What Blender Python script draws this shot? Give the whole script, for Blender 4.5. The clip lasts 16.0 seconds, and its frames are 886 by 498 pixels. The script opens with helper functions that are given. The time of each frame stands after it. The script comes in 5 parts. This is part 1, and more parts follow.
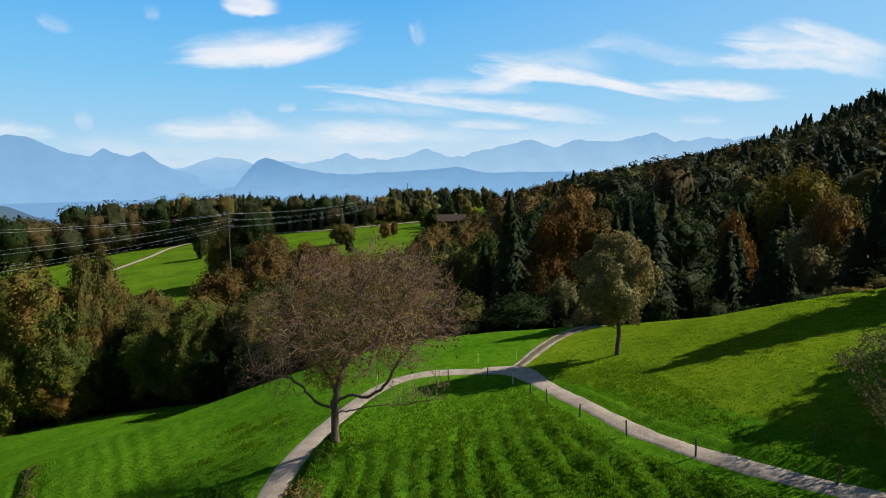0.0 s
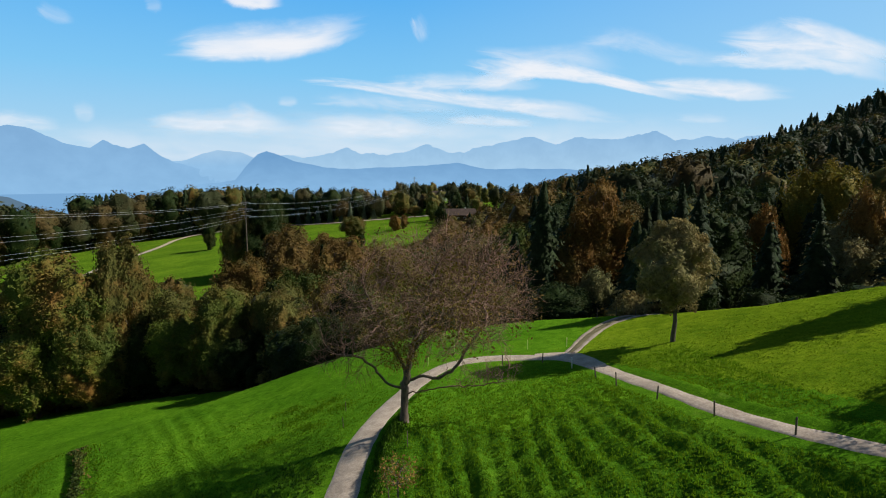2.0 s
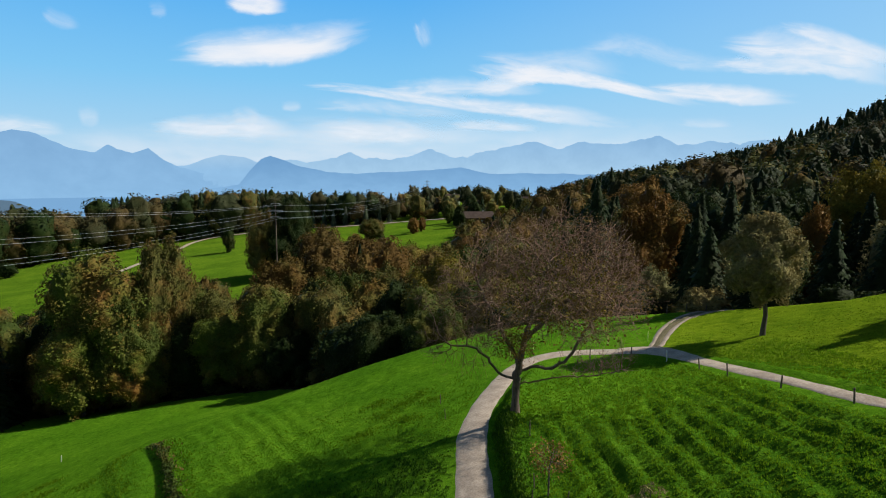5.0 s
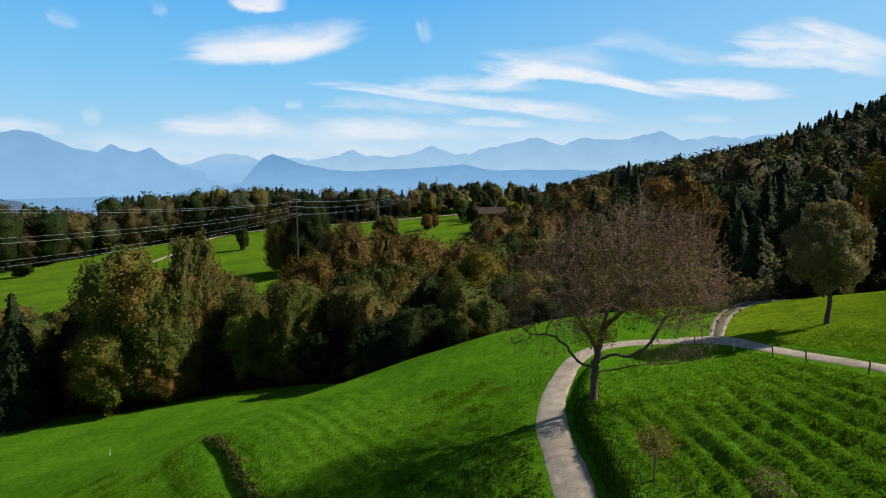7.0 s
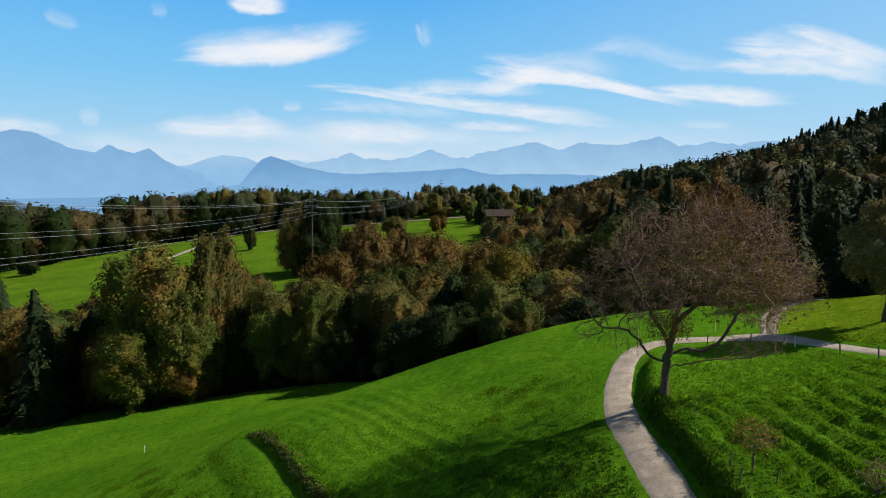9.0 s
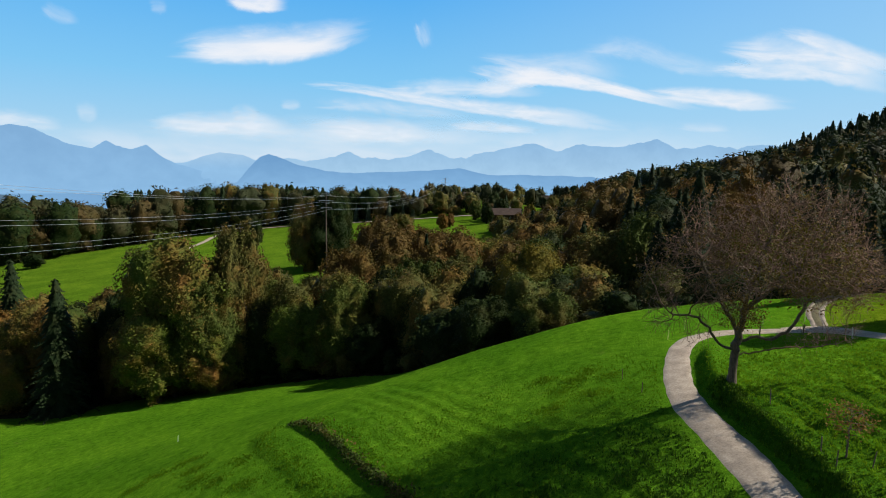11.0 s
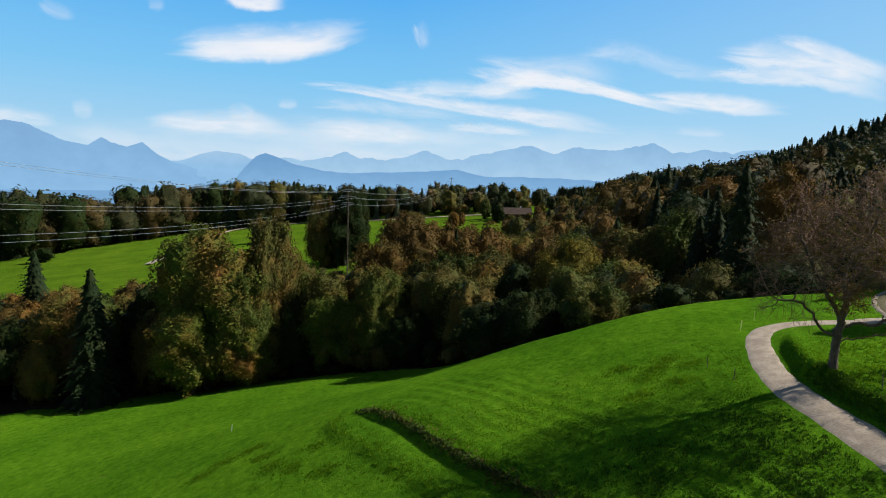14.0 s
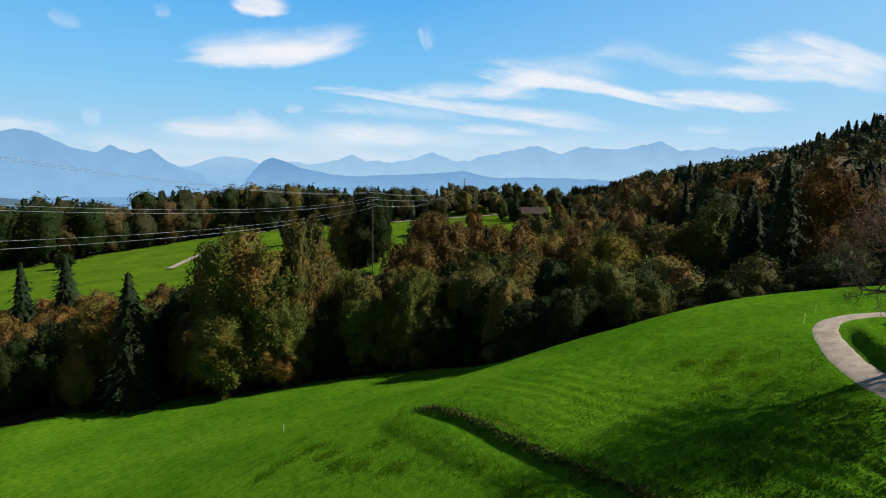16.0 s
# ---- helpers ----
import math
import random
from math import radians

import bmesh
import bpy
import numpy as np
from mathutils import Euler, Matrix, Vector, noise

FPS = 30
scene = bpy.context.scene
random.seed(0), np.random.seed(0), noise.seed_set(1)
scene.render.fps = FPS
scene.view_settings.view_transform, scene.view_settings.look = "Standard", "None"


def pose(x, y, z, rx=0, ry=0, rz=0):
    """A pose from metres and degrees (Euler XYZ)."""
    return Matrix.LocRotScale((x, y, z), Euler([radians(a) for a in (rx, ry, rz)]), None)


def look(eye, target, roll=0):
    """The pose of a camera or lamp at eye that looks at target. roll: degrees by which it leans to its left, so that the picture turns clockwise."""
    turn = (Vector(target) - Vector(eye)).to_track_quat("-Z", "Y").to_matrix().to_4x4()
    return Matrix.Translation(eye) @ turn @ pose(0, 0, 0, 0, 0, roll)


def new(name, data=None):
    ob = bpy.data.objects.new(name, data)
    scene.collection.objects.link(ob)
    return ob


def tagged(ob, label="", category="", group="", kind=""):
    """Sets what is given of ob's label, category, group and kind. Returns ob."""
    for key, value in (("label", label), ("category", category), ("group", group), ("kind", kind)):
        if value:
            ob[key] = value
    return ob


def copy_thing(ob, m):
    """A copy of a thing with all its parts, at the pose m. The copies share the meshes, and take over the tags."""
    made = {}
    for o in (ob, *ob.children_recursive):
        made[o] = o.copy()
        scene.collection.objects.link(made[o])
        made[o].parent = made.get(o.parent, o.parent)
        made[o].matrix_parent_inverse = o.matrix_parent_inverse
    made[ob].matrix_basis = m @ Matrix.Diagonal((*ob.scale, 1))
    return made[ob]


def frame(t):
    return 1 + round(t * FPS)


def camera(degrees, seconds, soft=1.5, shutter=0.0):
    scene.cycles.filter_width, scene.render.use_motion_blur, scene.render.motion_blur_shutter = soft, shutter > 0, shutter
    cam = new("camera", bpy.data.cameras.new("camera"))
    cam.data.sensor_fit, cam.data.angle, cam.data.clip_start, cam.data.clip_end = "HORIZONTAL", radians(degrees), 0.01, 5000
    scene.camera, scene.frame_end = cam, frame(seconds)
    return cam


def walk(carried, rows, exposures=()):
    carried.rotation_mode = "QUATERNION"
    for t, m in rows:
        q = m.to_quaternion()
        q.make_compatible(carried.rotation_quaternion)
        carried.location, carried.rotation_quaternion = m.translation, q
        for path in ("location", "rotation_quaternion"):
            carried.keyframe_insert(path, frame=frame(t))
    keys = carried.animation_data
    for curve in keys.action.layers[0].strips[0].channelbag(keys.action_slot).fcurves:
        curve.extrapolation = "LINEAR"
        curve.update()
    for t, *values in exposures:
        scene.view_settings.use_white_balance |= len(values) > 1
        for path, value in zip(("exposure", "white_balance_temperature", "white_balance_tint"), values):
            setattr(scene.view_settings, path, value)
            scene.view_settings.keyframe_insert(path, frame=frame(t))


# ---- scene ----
cam = camera(73.0, 16.0, soft=1.0)
PATH = [
    (0, (19.528, 2.99, 20.791), (19.537, 4.973, 20.53), -0.4),
    (0.5, (18.083, 2.817, 20.519), (18.096, 4.798, 20.249), -0.3),
    (1, (16.766, 2.808, 20.28), (16.782, 4.789, 20.004), -0.0),
    (1.5, (15.484, 2.809, 20.008), (15.5, 4.79, 19.728), 0.1),
    (2, (14.096, 2.82, 19.769), (14.109, 4.801, 19.495), 0.3),
    (2.5, (12.801, 2.743, 19.544), (12.815, 4.725, 19.28), 0.5),
    (3, (11.251, 2.623, 19.311), (11.265, 4.607, 19.053), 0.8),
    (3.5, (9.975, 2.656, 19.164), (9.987, 4.64, 18.91), 0.8),
    (4, (8.566, 2.607, 19.008), (8.578, 4.591, 18.755), 0.6),
    (6.5, (1.754, 2.391, 18.298), (1.753, 4.372, 18.03), -0.0),
    (7, (0.217, 2.389, 18.132), (0.216, 4.371, 17.864), -0.1),
    (7.5, (-1.118, 2.378, 18.014), (-1.119, 4.36, 17.751), 0.0),
    (8, (-2.484, 2.405, 17.816), (-2.482, 4.388, 17.556), 0.1),
    (8.5, (-3.933, 2.533, 17.509), (-3.929, 4.516, 17.25), 0.2),
    (9, (-5.282, 2.691, 17.202), (-5.273, 4.674, 16.946), 0.4),
    (11.5, (-11.985, 2.876, 15.616), (-11.961, 4.86, 15.361), 1.2),
    (12, (-13.355, 2.828, 15.279), (-13.323, 4.811, 15.022), 1.2),
    (12.5, (-14.696, 2.901, 14.961), (-14.658, 4.884, 14.7), 1.5),
    (13, (-15.971, 2.807, 14.815), (-15.929, 4.79, 14.556), 1.7),
    (13.5, (-17.337, 2.86, 14.561), (-17.295, 4.843, 14.306), 1.8),
    (14, (-18.625, 2.963, 14.332), (-18.586, 4.947, 14.082), 1.8),
    (14.5, (-19.896, 3.025, 14.173), (-19.863, 5.009, 13.926), 1.5),
    (15, (-21.332, 3.056, 14.032), (-21.308, 5.041, 13.789), 1.1),
    (15.5, (-22.598, 2.958, 13.851), (-22.58, 4.943, 13.608), 1.0),
    (16, (-23.951, 3.003, 13.714), (-23.936, 4.988, 13.469), 0.9),
]
EXPOSURE, SKY, CLOUD = 0.35, 0.05, 0.95
walk(cam, [(t, look(eye, target, roll)) for t, eye, target, roll in PATH], exposures=[(0.0, EXPOSURE)])
rng = np.random.default_rng(7)

# ---------------------------------------------------------------- light
SUN_EL, SUN_AZ = radians(39.5), math.atan2(0.075, 1.0)
SUN = Vector((math.cos(SUN_EL) * math.cos(SUN_AZ), math.cos(SUN_EL) * math.sin(SUN_AZ), math.sin(SUN_EL)))
world = bpy.data.worlds.new("world")
scene.world = world
world.use_nodes = True
wn = world.node_tree
wn.nodes.clear()
sky = wn.nodes.new("ShaderNodeTexSky")
sky.sky_type, sky.sun_disc = "NISHITA", False
sky.sun_elevation, sky.sun_rotation = SUN_EL, math.pi / 2 - SUN_AZ
sky.altitude, sky.air_density, sky.dust_density, sky.ozone_density = 700, 1.0, 0.6, 2.0
bg = wn.nodes.new("ShaderNodeBackground")
bg.inputs["Strength"].default_value = SKY
wo = wn.nodes.new("ShaderNodeOutputWorld")
wn.links.new(sky.outputs[0], bg.inputs[0])
wn.links.new(bg.outputs[0], wo.inputs[0])
lamp = bpy.data.lights.new("sun", "SUN")
lamp.energy, lamp.angle, lamp.color = 5.0, radians(0.53), (1.0, 0.95, 0.86)
sun = new("sun", lamp)
sun.matrix_world = look(SUN * 300, (0, 0, 0))


# ---------------------------------------------------------------- materials
def material(name):
    m = bpy.data.materials.new(name)
    m.use_nodes = True
    nt = m.node_tree
    return m, nt, nt.nodes["Principled BSDF"], nt.nodes["Material Output"]


def node(nt, kind, **kw):
    n = nt.nodes.new(kind)
    for key, value in kw.items():
        n.inputs[key.replace("_", " ")].default_value = value
    return n


def noise_tex(nt, scale, detail=4.0, rough=0.55, vector=None, distortion=0.0):
    n = node(nt, "ShaderNodeTexNoise", Scale=scale, Detail=detail, Roughness=rough, Distortion=distortion)
    if vector is not None:
        nt.links.new(vector, n.inputs["Vector"])
    return n


def ramp(nt, fac, *stops):
    n = nt.nodes.new("ShaderNodeValToRGB")
    els = n.color_ramp.elements
    while len(els) < len(stops):
        els.new(0.5)
    for e, (p, c) in zip(els, stops):
        e.position, e.color = p, (*c, 1)
    nt.links.new(fac, n.inputs[0])
    return n


def mix(nt, kind, fac, a, b):
    n = nt.nodes.new("ShaderNodeMix")
    n.data_type, n.blend_type = "RGBA", kind
    for socket, value in ((n.inputs[0], fac), (n.inputs[6], a), (n.inputs[7], b)):
        if isinstance(value, bpy.types.NodeSocket):
            nt.links.new(value, socket)
        elif isinstance(value, tuple):
            socket.default_value = (*value, 1)
        else:
            socket.default_value = value
    return n.outputs[2]


def bump(nt, bsdf, height, strength, distance):
    n = node(nt, "ShaderNodeBump", Strength=strength, Distance=distance)
    nt.links.new(height, n.inputs["Height"])
    nt.links.new(n.outputs[0], bsdf.inputs["Normal"])


def leaf_material(name, dark, mid, light, other, share=0.5, glow=0.2, noise_scale=0.22):
    """Leaves: each leaf its own tone, drifts of another tint over the crown, light coming through."""
    m, nt, b, out = material(name)
    geo = nt.nodes.new("ShaderNodeNewGeometry")
    info = nt.nodes.new("ShaderNodeObjectInfo")
    lo, hi = tuple(0.6 * a + 0.4 * c for a, c in zip(mid, dark)), tuple(0.65 * a + 0.35 * c for a, c in zip(mid, light))
    base = ramp(nt, geo.outputs["Random Per Island"], (0.0, lo), (0.55, mid), (1.0, hi))
    patch = noise_tex(nt, noise_scale, 3.0, 0.6, geo.outputs["Position"])
    mask = ramp(nt, patch.outputs[0], (1.0 - share - 0.12, (0, 0, 0)), (1.0 - share + 0.12, (1, 1, 1)))
    col = mix(nt, "MIX", mask.outputs[0], base.outputs[0], other)
    tone = ramp(nt, info.outputs["Random"], (0.0, (0.72, 0.78, 0.75)), (0.5, (1, 1, 1)), (1.0, (1.2, 1.12, 1.0)))
    col = mix(nt, "MULTIPLY", 1.0, col, tone.outputs[0])
    fleck = noise_tex(nt, 2.2, 4.0, 0.7, geo.outputs["Position"])
    fl = ramp(nt, fleck.outputs[0], (0.32, (0.62, 0.64, 0.62)), (0.7, (1.32, 1.3, 1.25)))
    col = mix(nt, "MULTIPLY", 1.0, col, fl.outputs[0])
    bump(nt, b, fleck.outputs[0], 0.55, 0.35)
    nt.links.new(col, b.inputs["Base Color"])
    b.inputs["Roughness"].default_value = 0.55
    b.inputs["Specular IOR Level"].default_value = 0.04
    tr = nt.nodes.new("ShaderNodeBsdfTranslucent")
    nt.links.new(col, tr.inputs[0])
    ms = nt.nodes.new("ShaderNodeMixShader")
    ms.inputs[0].default_value = glow
    nt.links.new(b.outputs[0], ms.inputs[1])
    nt.links.new(tr.outputs[0], ms.inputs[2])
    nt.links.new(ms.outputs[0], out.inputs[0])
    return m


LEAF = {
    "green": leaf_material("leaf_green", (0.0385, 0.0566, 0.0125), (0.0715, 0.0977, 0.0204), (0.132, 0.159, 0.0363), (0.121, 0.0977, 0.0226), 0.42),
    "olive": leaf_material("leaf_olive", (0.0584, 0.0605, 0.016), (0.104, 0.103, 0.0267), (0.183, 0.163, 0.0466), (0.169, 0.0968, 0.0267), 0.42),
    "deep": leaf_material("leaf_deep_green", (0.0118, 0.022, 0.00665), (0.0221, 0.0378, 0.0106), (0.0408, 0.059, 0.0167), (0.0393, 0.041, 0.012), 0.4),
    "brown": leaf_material("leaf_brown", (0.0709, 0.0461, 0.0158), (0.137, 0.0838, 0.0248), (0.208, 0.127, 0.0383), (0.0874, 0.0736, 0.0202), 0.42),
    "orange": leaf_material("leaf_orange", (0.0853, 0.0493, 0.0149), (0.166, 0.0945, 0.0256), (0.244, 0.142, 0.0407), (0.112, 0.0887, 0.0244), 0.42),
    "rust": leaf_material("leaf_rust", (0.122, 0.0597, 0.0164), (0.215, 0.107, 0.0265), (0.307, 0.161, 0.0429), (0.147, 0.0978, 0.0252), 0.4),
    "yellow": leaf_material("leaf_yellow", (0.0939, 0.078, 0.0118), (0.167, 0.131, 0.0193), (0.25, 0.186, 0.0322), (0.0835, 0.0975, 0.0172), 0.45),
    "mixed": leaf_material("leaf_mixed", (0.0523, 0.0708, 0.0132), (0.0928, 0.125, 0.0215), (0.163, 0.19, 0.0359), (0.17, 0.095, 0.026), 0.42, noise_scale=0.14),
    "grey": leaf_material("leaf_grey_green", (0.108, 0.108, 0.0446), (0.202, 0.189, 0.0817), (0.332, 0.297, 0.141), (0.217, 0.169, 0.0668), 0.45, 0.25),
    "spruce": leaf_material("needle_spruce", (0.0112, 0.0211, 0.00866), (0.0205, 0.035, 0.0135), (0.0374, 0.0541, 0.0211), (0.0337, 0.0402, 0.0144), 0.4, 0.12),
    # Far leaves greyer and bluer: some of the distance's haze is in the colour.
    "far": leaf_material("leaf_far_wood", (0.0288, 0.0371, 0.0178), (0.0433, 0.0505, 0.0222), (0.0614, 0.0674, 0.0296), (0.0721, 0.0552, 0.0237), 0.4, 0.2, 0.05),
    "far_brown": leaf_material("leaf_far_brown", (0.0597, 0.0433, 0.0181), (0.0875, 0.0597, 0.0229), (0.119, 0.0821, 0.0295), (0.0559, 0.0537, 0.0213), 0.4, 0.2, 0.05),
    "far_fir": leaf_material("needle_grey_green", (0.04, 0.058, 0.035), (0.07, 0.095, 0.058), (0.11, 0.14, 0.085), (0.08, 0.1, 0.06), 0.4, 0.1),
    "dry": leaf_material("leaf_dry", (0.119, 0.0723, 0.0229), (0.2, 0.123, 0.0391), (0.272, 0.178, 0.0638), (0.204, 0.145, 0.0425), 0.45, 0.3, 0.4),
}


def bark_material(name, dark, light, scale=3.0):
    m, nt, b, _ = material(name)
    tc = nt.nodes.new("ShaderNodeTexCoord")
    mp = nt.nodes.new("ShaderNodeMapping")
    mp.inputs["Scale"].default_value = (1, 1, 0.25)
    nt.links.new(tc.outputs["Object"], mp.inputs[0])
    n1 = noise_tex(nt, scale * 3, 6, 0.65, mp.outputs[0])
    n2 = noise_tex(nt, scale * 0.4, 3, 0.5, tc.outputs["Object"])
    c = ramp(nt, n1.outputs[0], (0.3, dark), (0.7, light))
    moss = ramp(nt, n2.outputs[0], (0.5, (0, 0, 0)), (0.7, (0.6, 0.6, 0.6)))
    nt.links.new(mix(nt, "MIX", moss.outputs[0], c.outputs[0], (0.05, 0.055, 0.028)), b.inputs["Base Color"])
    b.inputs["Roughness"].default_value = 0.9
    bump(nt, b, n1.outputs[0], 0.6, 0.04)
    return m


BARK = bark_material("bark", (0.035, 0.026, 0.02), (0.12, 0.098, 0.078))
BARK_GREY = bark_material("bark_grey", (0.05, 0.036, 0.026), (0.19, 0.14, 0.1))
TWIG = bark_material("bark_twig", (0.102, 0.057, 0.039), (0.28, 0.163, 0.108))


def ground_material(name, a, b_, c, dry, rows=0.0):
    """Meadow: broad drifts, clumps and single tufts, with dry flecks."""
    m, nt, b, _ = material(name)
    geo = nt.nodes.new("ShaderNodeNewGeometry")
    p = geo.outputs["Position"]
    wide = noise_tex(nt, 0.07, 4, 0.6, p)
    clump = noise_tex(nt, 1.1, 6, 0.65, p, 0.4)
    tuft = noise_tex(nt, 9.0, 5, 0.7, p)
    col = ramp(nt, clump.outputs[0], (0.3, a), (0.52, b_), (0.72, c))
    w = ramp(nt, wide.outputs[0], (0.38, (0.78, 0.84, 0.8)), (0.62, (1.18, 1.1, 1.05)))
    col2 = mix(nt, "MULTIPLY", 1.0, col.outputs[0], w.outputs[0])
    t = ramp(nt, tuft.outputs[0], (0.35, (0.62, 0.66, 0.6)), (0.65, (1.3, 1.24, 1.2)))
    col3 = mix(nt, "MULTIPLY", 1.0, col2, t.outputs[0])
    fleck = noise_tex(nt, 0.33, 6, 0.75, p)
    fm = ramp(nt, fleck.outputs[0], (0.62, (0, 0, 0)), (0.74, (0.6, 0.6, 0.6)))
    nt.links.new(mix(nt, "MIX", fm.outputs[0], col3, dry), b.inputs["Base Color"])
    b.inputs["Roughness"].default_value = 0.75
    b.inputs["Specular IOR Level"].default_value = 0.0
    h = nt.nodes.new("ShaderNodeMath")
    h.operation = "ADD"
    nt.links.new(clump.outputs[0], h.inputs[0])
    nt.links.new(tuft.outputs[0], h.inputs[1])
    bump(nt, b, h.outputs[0], 0.8, 0.12)
    return m


GRASS = ground_material("grass", (0.08, 0.145, 0.007), (0.128, 0.205, 0.01), (0.178, 0.255, 0.016), (0.15, 0.18, 0.03))
GRASS_COOL = ground_material("grass_cool", (0.044, 0.126, 0.006), (0.073, 0.183, 0.009), (0.108, 0.232, 0.014), (0.13, 0.18, 0.03))
GRASS_FAR = ground_material("grass_far", (0.06, 0.125, 0.008), (0.084, 0.16, 0.011), (0.108, 0.19, 0.015), (0.12, 0.165, 0.02))
GRASS_LUSH = ground_material("grass_lush", (0.03, 0.088, 0.005), (0.052, 0.135, 0.008), (0.085, 0.18, 0.012), (0.1, 0.15, 0.02))
SOIL = ground_material("forest_floor", (0.02, 0.018, 0.01), (0.035, 0.03, 0.016), (0.055, 0.045, 0.02), (0.05, 0.05, 0.02))


def plain(name, dark, light, scale=6.0, rough=0.8, relief=0.3, depth=0.02, metal=0.0):
    m, nt, b, _ = material(name)
    geo = nt.nodes.new("ShaderNodeNewGeometry")
    n1 = noise_tex(nt, scale, 6, 0.65, geo.outputs["Position"])
    n2 = noise_tex(nt, scale * 0.12, 4, 0.6, geo.outputs["Position"])
    c = ramp(nt, n1.outputs[0], (0.3, dark), (0.7, light))
    s = ramp(nt, n2.outputs[0], (0.35, (0.75, 0.74, 0.72)), (0.65, (1.12, 1.12, 1.1)))
    nt.links.new(mix(nt, "MULTIPLY", 1.0, c.outputs[0], s.outputs[0]), b.inputs["Base Color"])
    b.inputs["Roughness"].default_value, b.inputs["Metallic"].default_value = rough, metal
    b.inputs["Specular IOR Level"].default_value = 0.5 if rough < 0.6 else 0.15
    bump(nt, b, n1.outputs[0], relief, depth)
    return m


GRAVEL = plain("path_gravel", (0.3, 0.235, 0.178), (0.5, 0.415, 0.33), 7.0, 0.9, 0.5, 0.03)
RUT_GRAVEL = plain("rut_gravel", (0.2, 0.16, 0.12), (0.37, 0.305, 0.24), 6.0, 0.92, 0.5, 0.03)
RUT_EARTH = plain("rut_earth", (0.07, 0.065, 0.03), (0.18, 0.15, 0.085), 5.0, 0.95, 0.5, 0.05)
POST_WOOD = plain("post_wood", (0.07, 0.055, 0.042), (0.17, 0.14, 0.11), 14.0, 0.85)
WHITE = plain("white_paint", (0.68, 0.68, 0.64), (0.8, 0.8, 0.77), 10.0, 0.5, 0.1)
MARKER = plain("marker_paint", (0.62, 0.66, 0.22), (0.74, 0.78, 0.32), 10.0, 0.5, 0.1)
STEEL = plain("galvanised_steel", (0.3, 0.31, 0.32), (0.45, 0.46, 0.47), 5.0, 0.4, 0.1, 0.01, 0.7)
CABLE = plain("cable_aluminium", (0.5, 0.5, 0.5), (0.65, 0.65, 0.65), 5.0, 0.35, 0.05, 0.01, 0.6)
ROOF = plain("roof_tile", (0.03, 0.022, 0.018), (0.075, 0.052, 0.042), 5.0, 0.8, 0.5, 0.04)
TIMBER = plain("barn_timber", (0.05, 0.032, 0.02), (0.13, 0.08, 0.05), 5.0, 0.85)
PLASTER = plain("plaster", (0.6, 0.58, 0.53), (0.76, 0.74, 0.7), 3.0, 0.85)
GLASS = plain("window_glass", (0.02, 0.025, 0.03), (0.04, 0.045, 0.05), 1.0, 0.08, 0.0)


# ---------------------------------------------------------------- mesh helpers
def mesh_np(name, verts, quads, mats, index=None, smooth=False):
    """A mesh from arrays of corners and of faces, all with the same number of corners."""
    me = bpy.data.meshes.new(name)
    verts, quads = np.asarray(verts, np.float32), np.asarray(quads, np.int32)
    k = quads.shape[1]
    me.vertices.add(len(verts))
    me.vertices.foreach_set("co", verts.ravel())
    me.loops.add(quads.size)
    me.loops.foreach_set("vertex_index", quads.ravel())
    me.polygons.add(len(quads))
    me.polygons.foreach_set("loop_start", np.arange(0, quads.size, k, dtype=np.int32))
    if index is not None:
        me.polygons.foreach_set("material_index", np.asarray(index, np.int32))
    if smooth is not False:
        me.polygons.foreach_set("use_smooth", np.broadcast_to(np.asarray(smooth, bool), (len(quads),)).copy())
    for m in mats:
        me.materials.append(m)
    me.update(calc_edges=True)
    return me


def part(name, data, mat, parent, label=""):
    """One mesh object under a thing or a part; data is a bmesh or a mesh."""
    if isinstance(data, bmesh.types.BMesh):
        me = bpy.data.meshes.new(name)
        data.to_mesh(me)
        data.free()
        me.materials.append(mat)
    else:
        me = data
    ob = new(name, me)
    ob.parent = parent
    return tagged(ob, label)


def thing(name, place, label, category, group="", kind="", turn=0.0):
    ob = new(name)
    ob.empty_display_size = 0.3
    ob.matrix_basis = pose(*place, 0, 0, turn)
    return tagged(ob, label, category, group, kind)


def box(bm, size, at=(0, 0, 0), turn=0.0, bevel=0.0):
    m = pose(*at, 0, 0, turn) @ Matrix.Diagonal((*size, 1))
    made = bmesh.ops.create_cube(bm, size=1, matrix=m)
    if bevel:
        edges = {e for v in made["verts"] for e in v.link_edges}
        bmesh.ops.bevel(bm, geom=list(edges), offset=bevel, segments=1, affect="EDGES")
    return bm


def tube_np(points, radii, sides=6):
    """Corners and quads of a tube along points."""
    p, r = np.asarray(points, float), np.asarray(radii, float)
    d = np.gradient(p, axis=0)
    d /= np.linalg.norm(d, axis=1, keepdims=True) + 1e-9
    ref = np.where(np.abs(d[:, 2:3]) > 0.9, [[1.0, 0, 0]], [[0, 0, 1.0]])
    u = np.cross(d, ref)
    u /= np.linalg.norm(u, axis=1, keepdims=True) + 1e-9
    v = np.cross(d, u)
    a = np.arange(sides) * 2 * np.pi / sides
    ring = p[:, None] + r[:, None, None] * (np.cos(a)[None, :, None] * u[:, None] + np.sin(a)[None, :, None] * v[:, None])
    i, j = np.meshgrid(np.arange(len(p) - 1), np.arange(sides), indexing="ij")
    k = (j + 1) % sides
    f = np.stack([i * sides + j, i * sides + k, (i + 1) * sides + k, (i + 1) * sides + j], -1).reshape(-1, 4)
    return ring.reshape(-1, 3), f


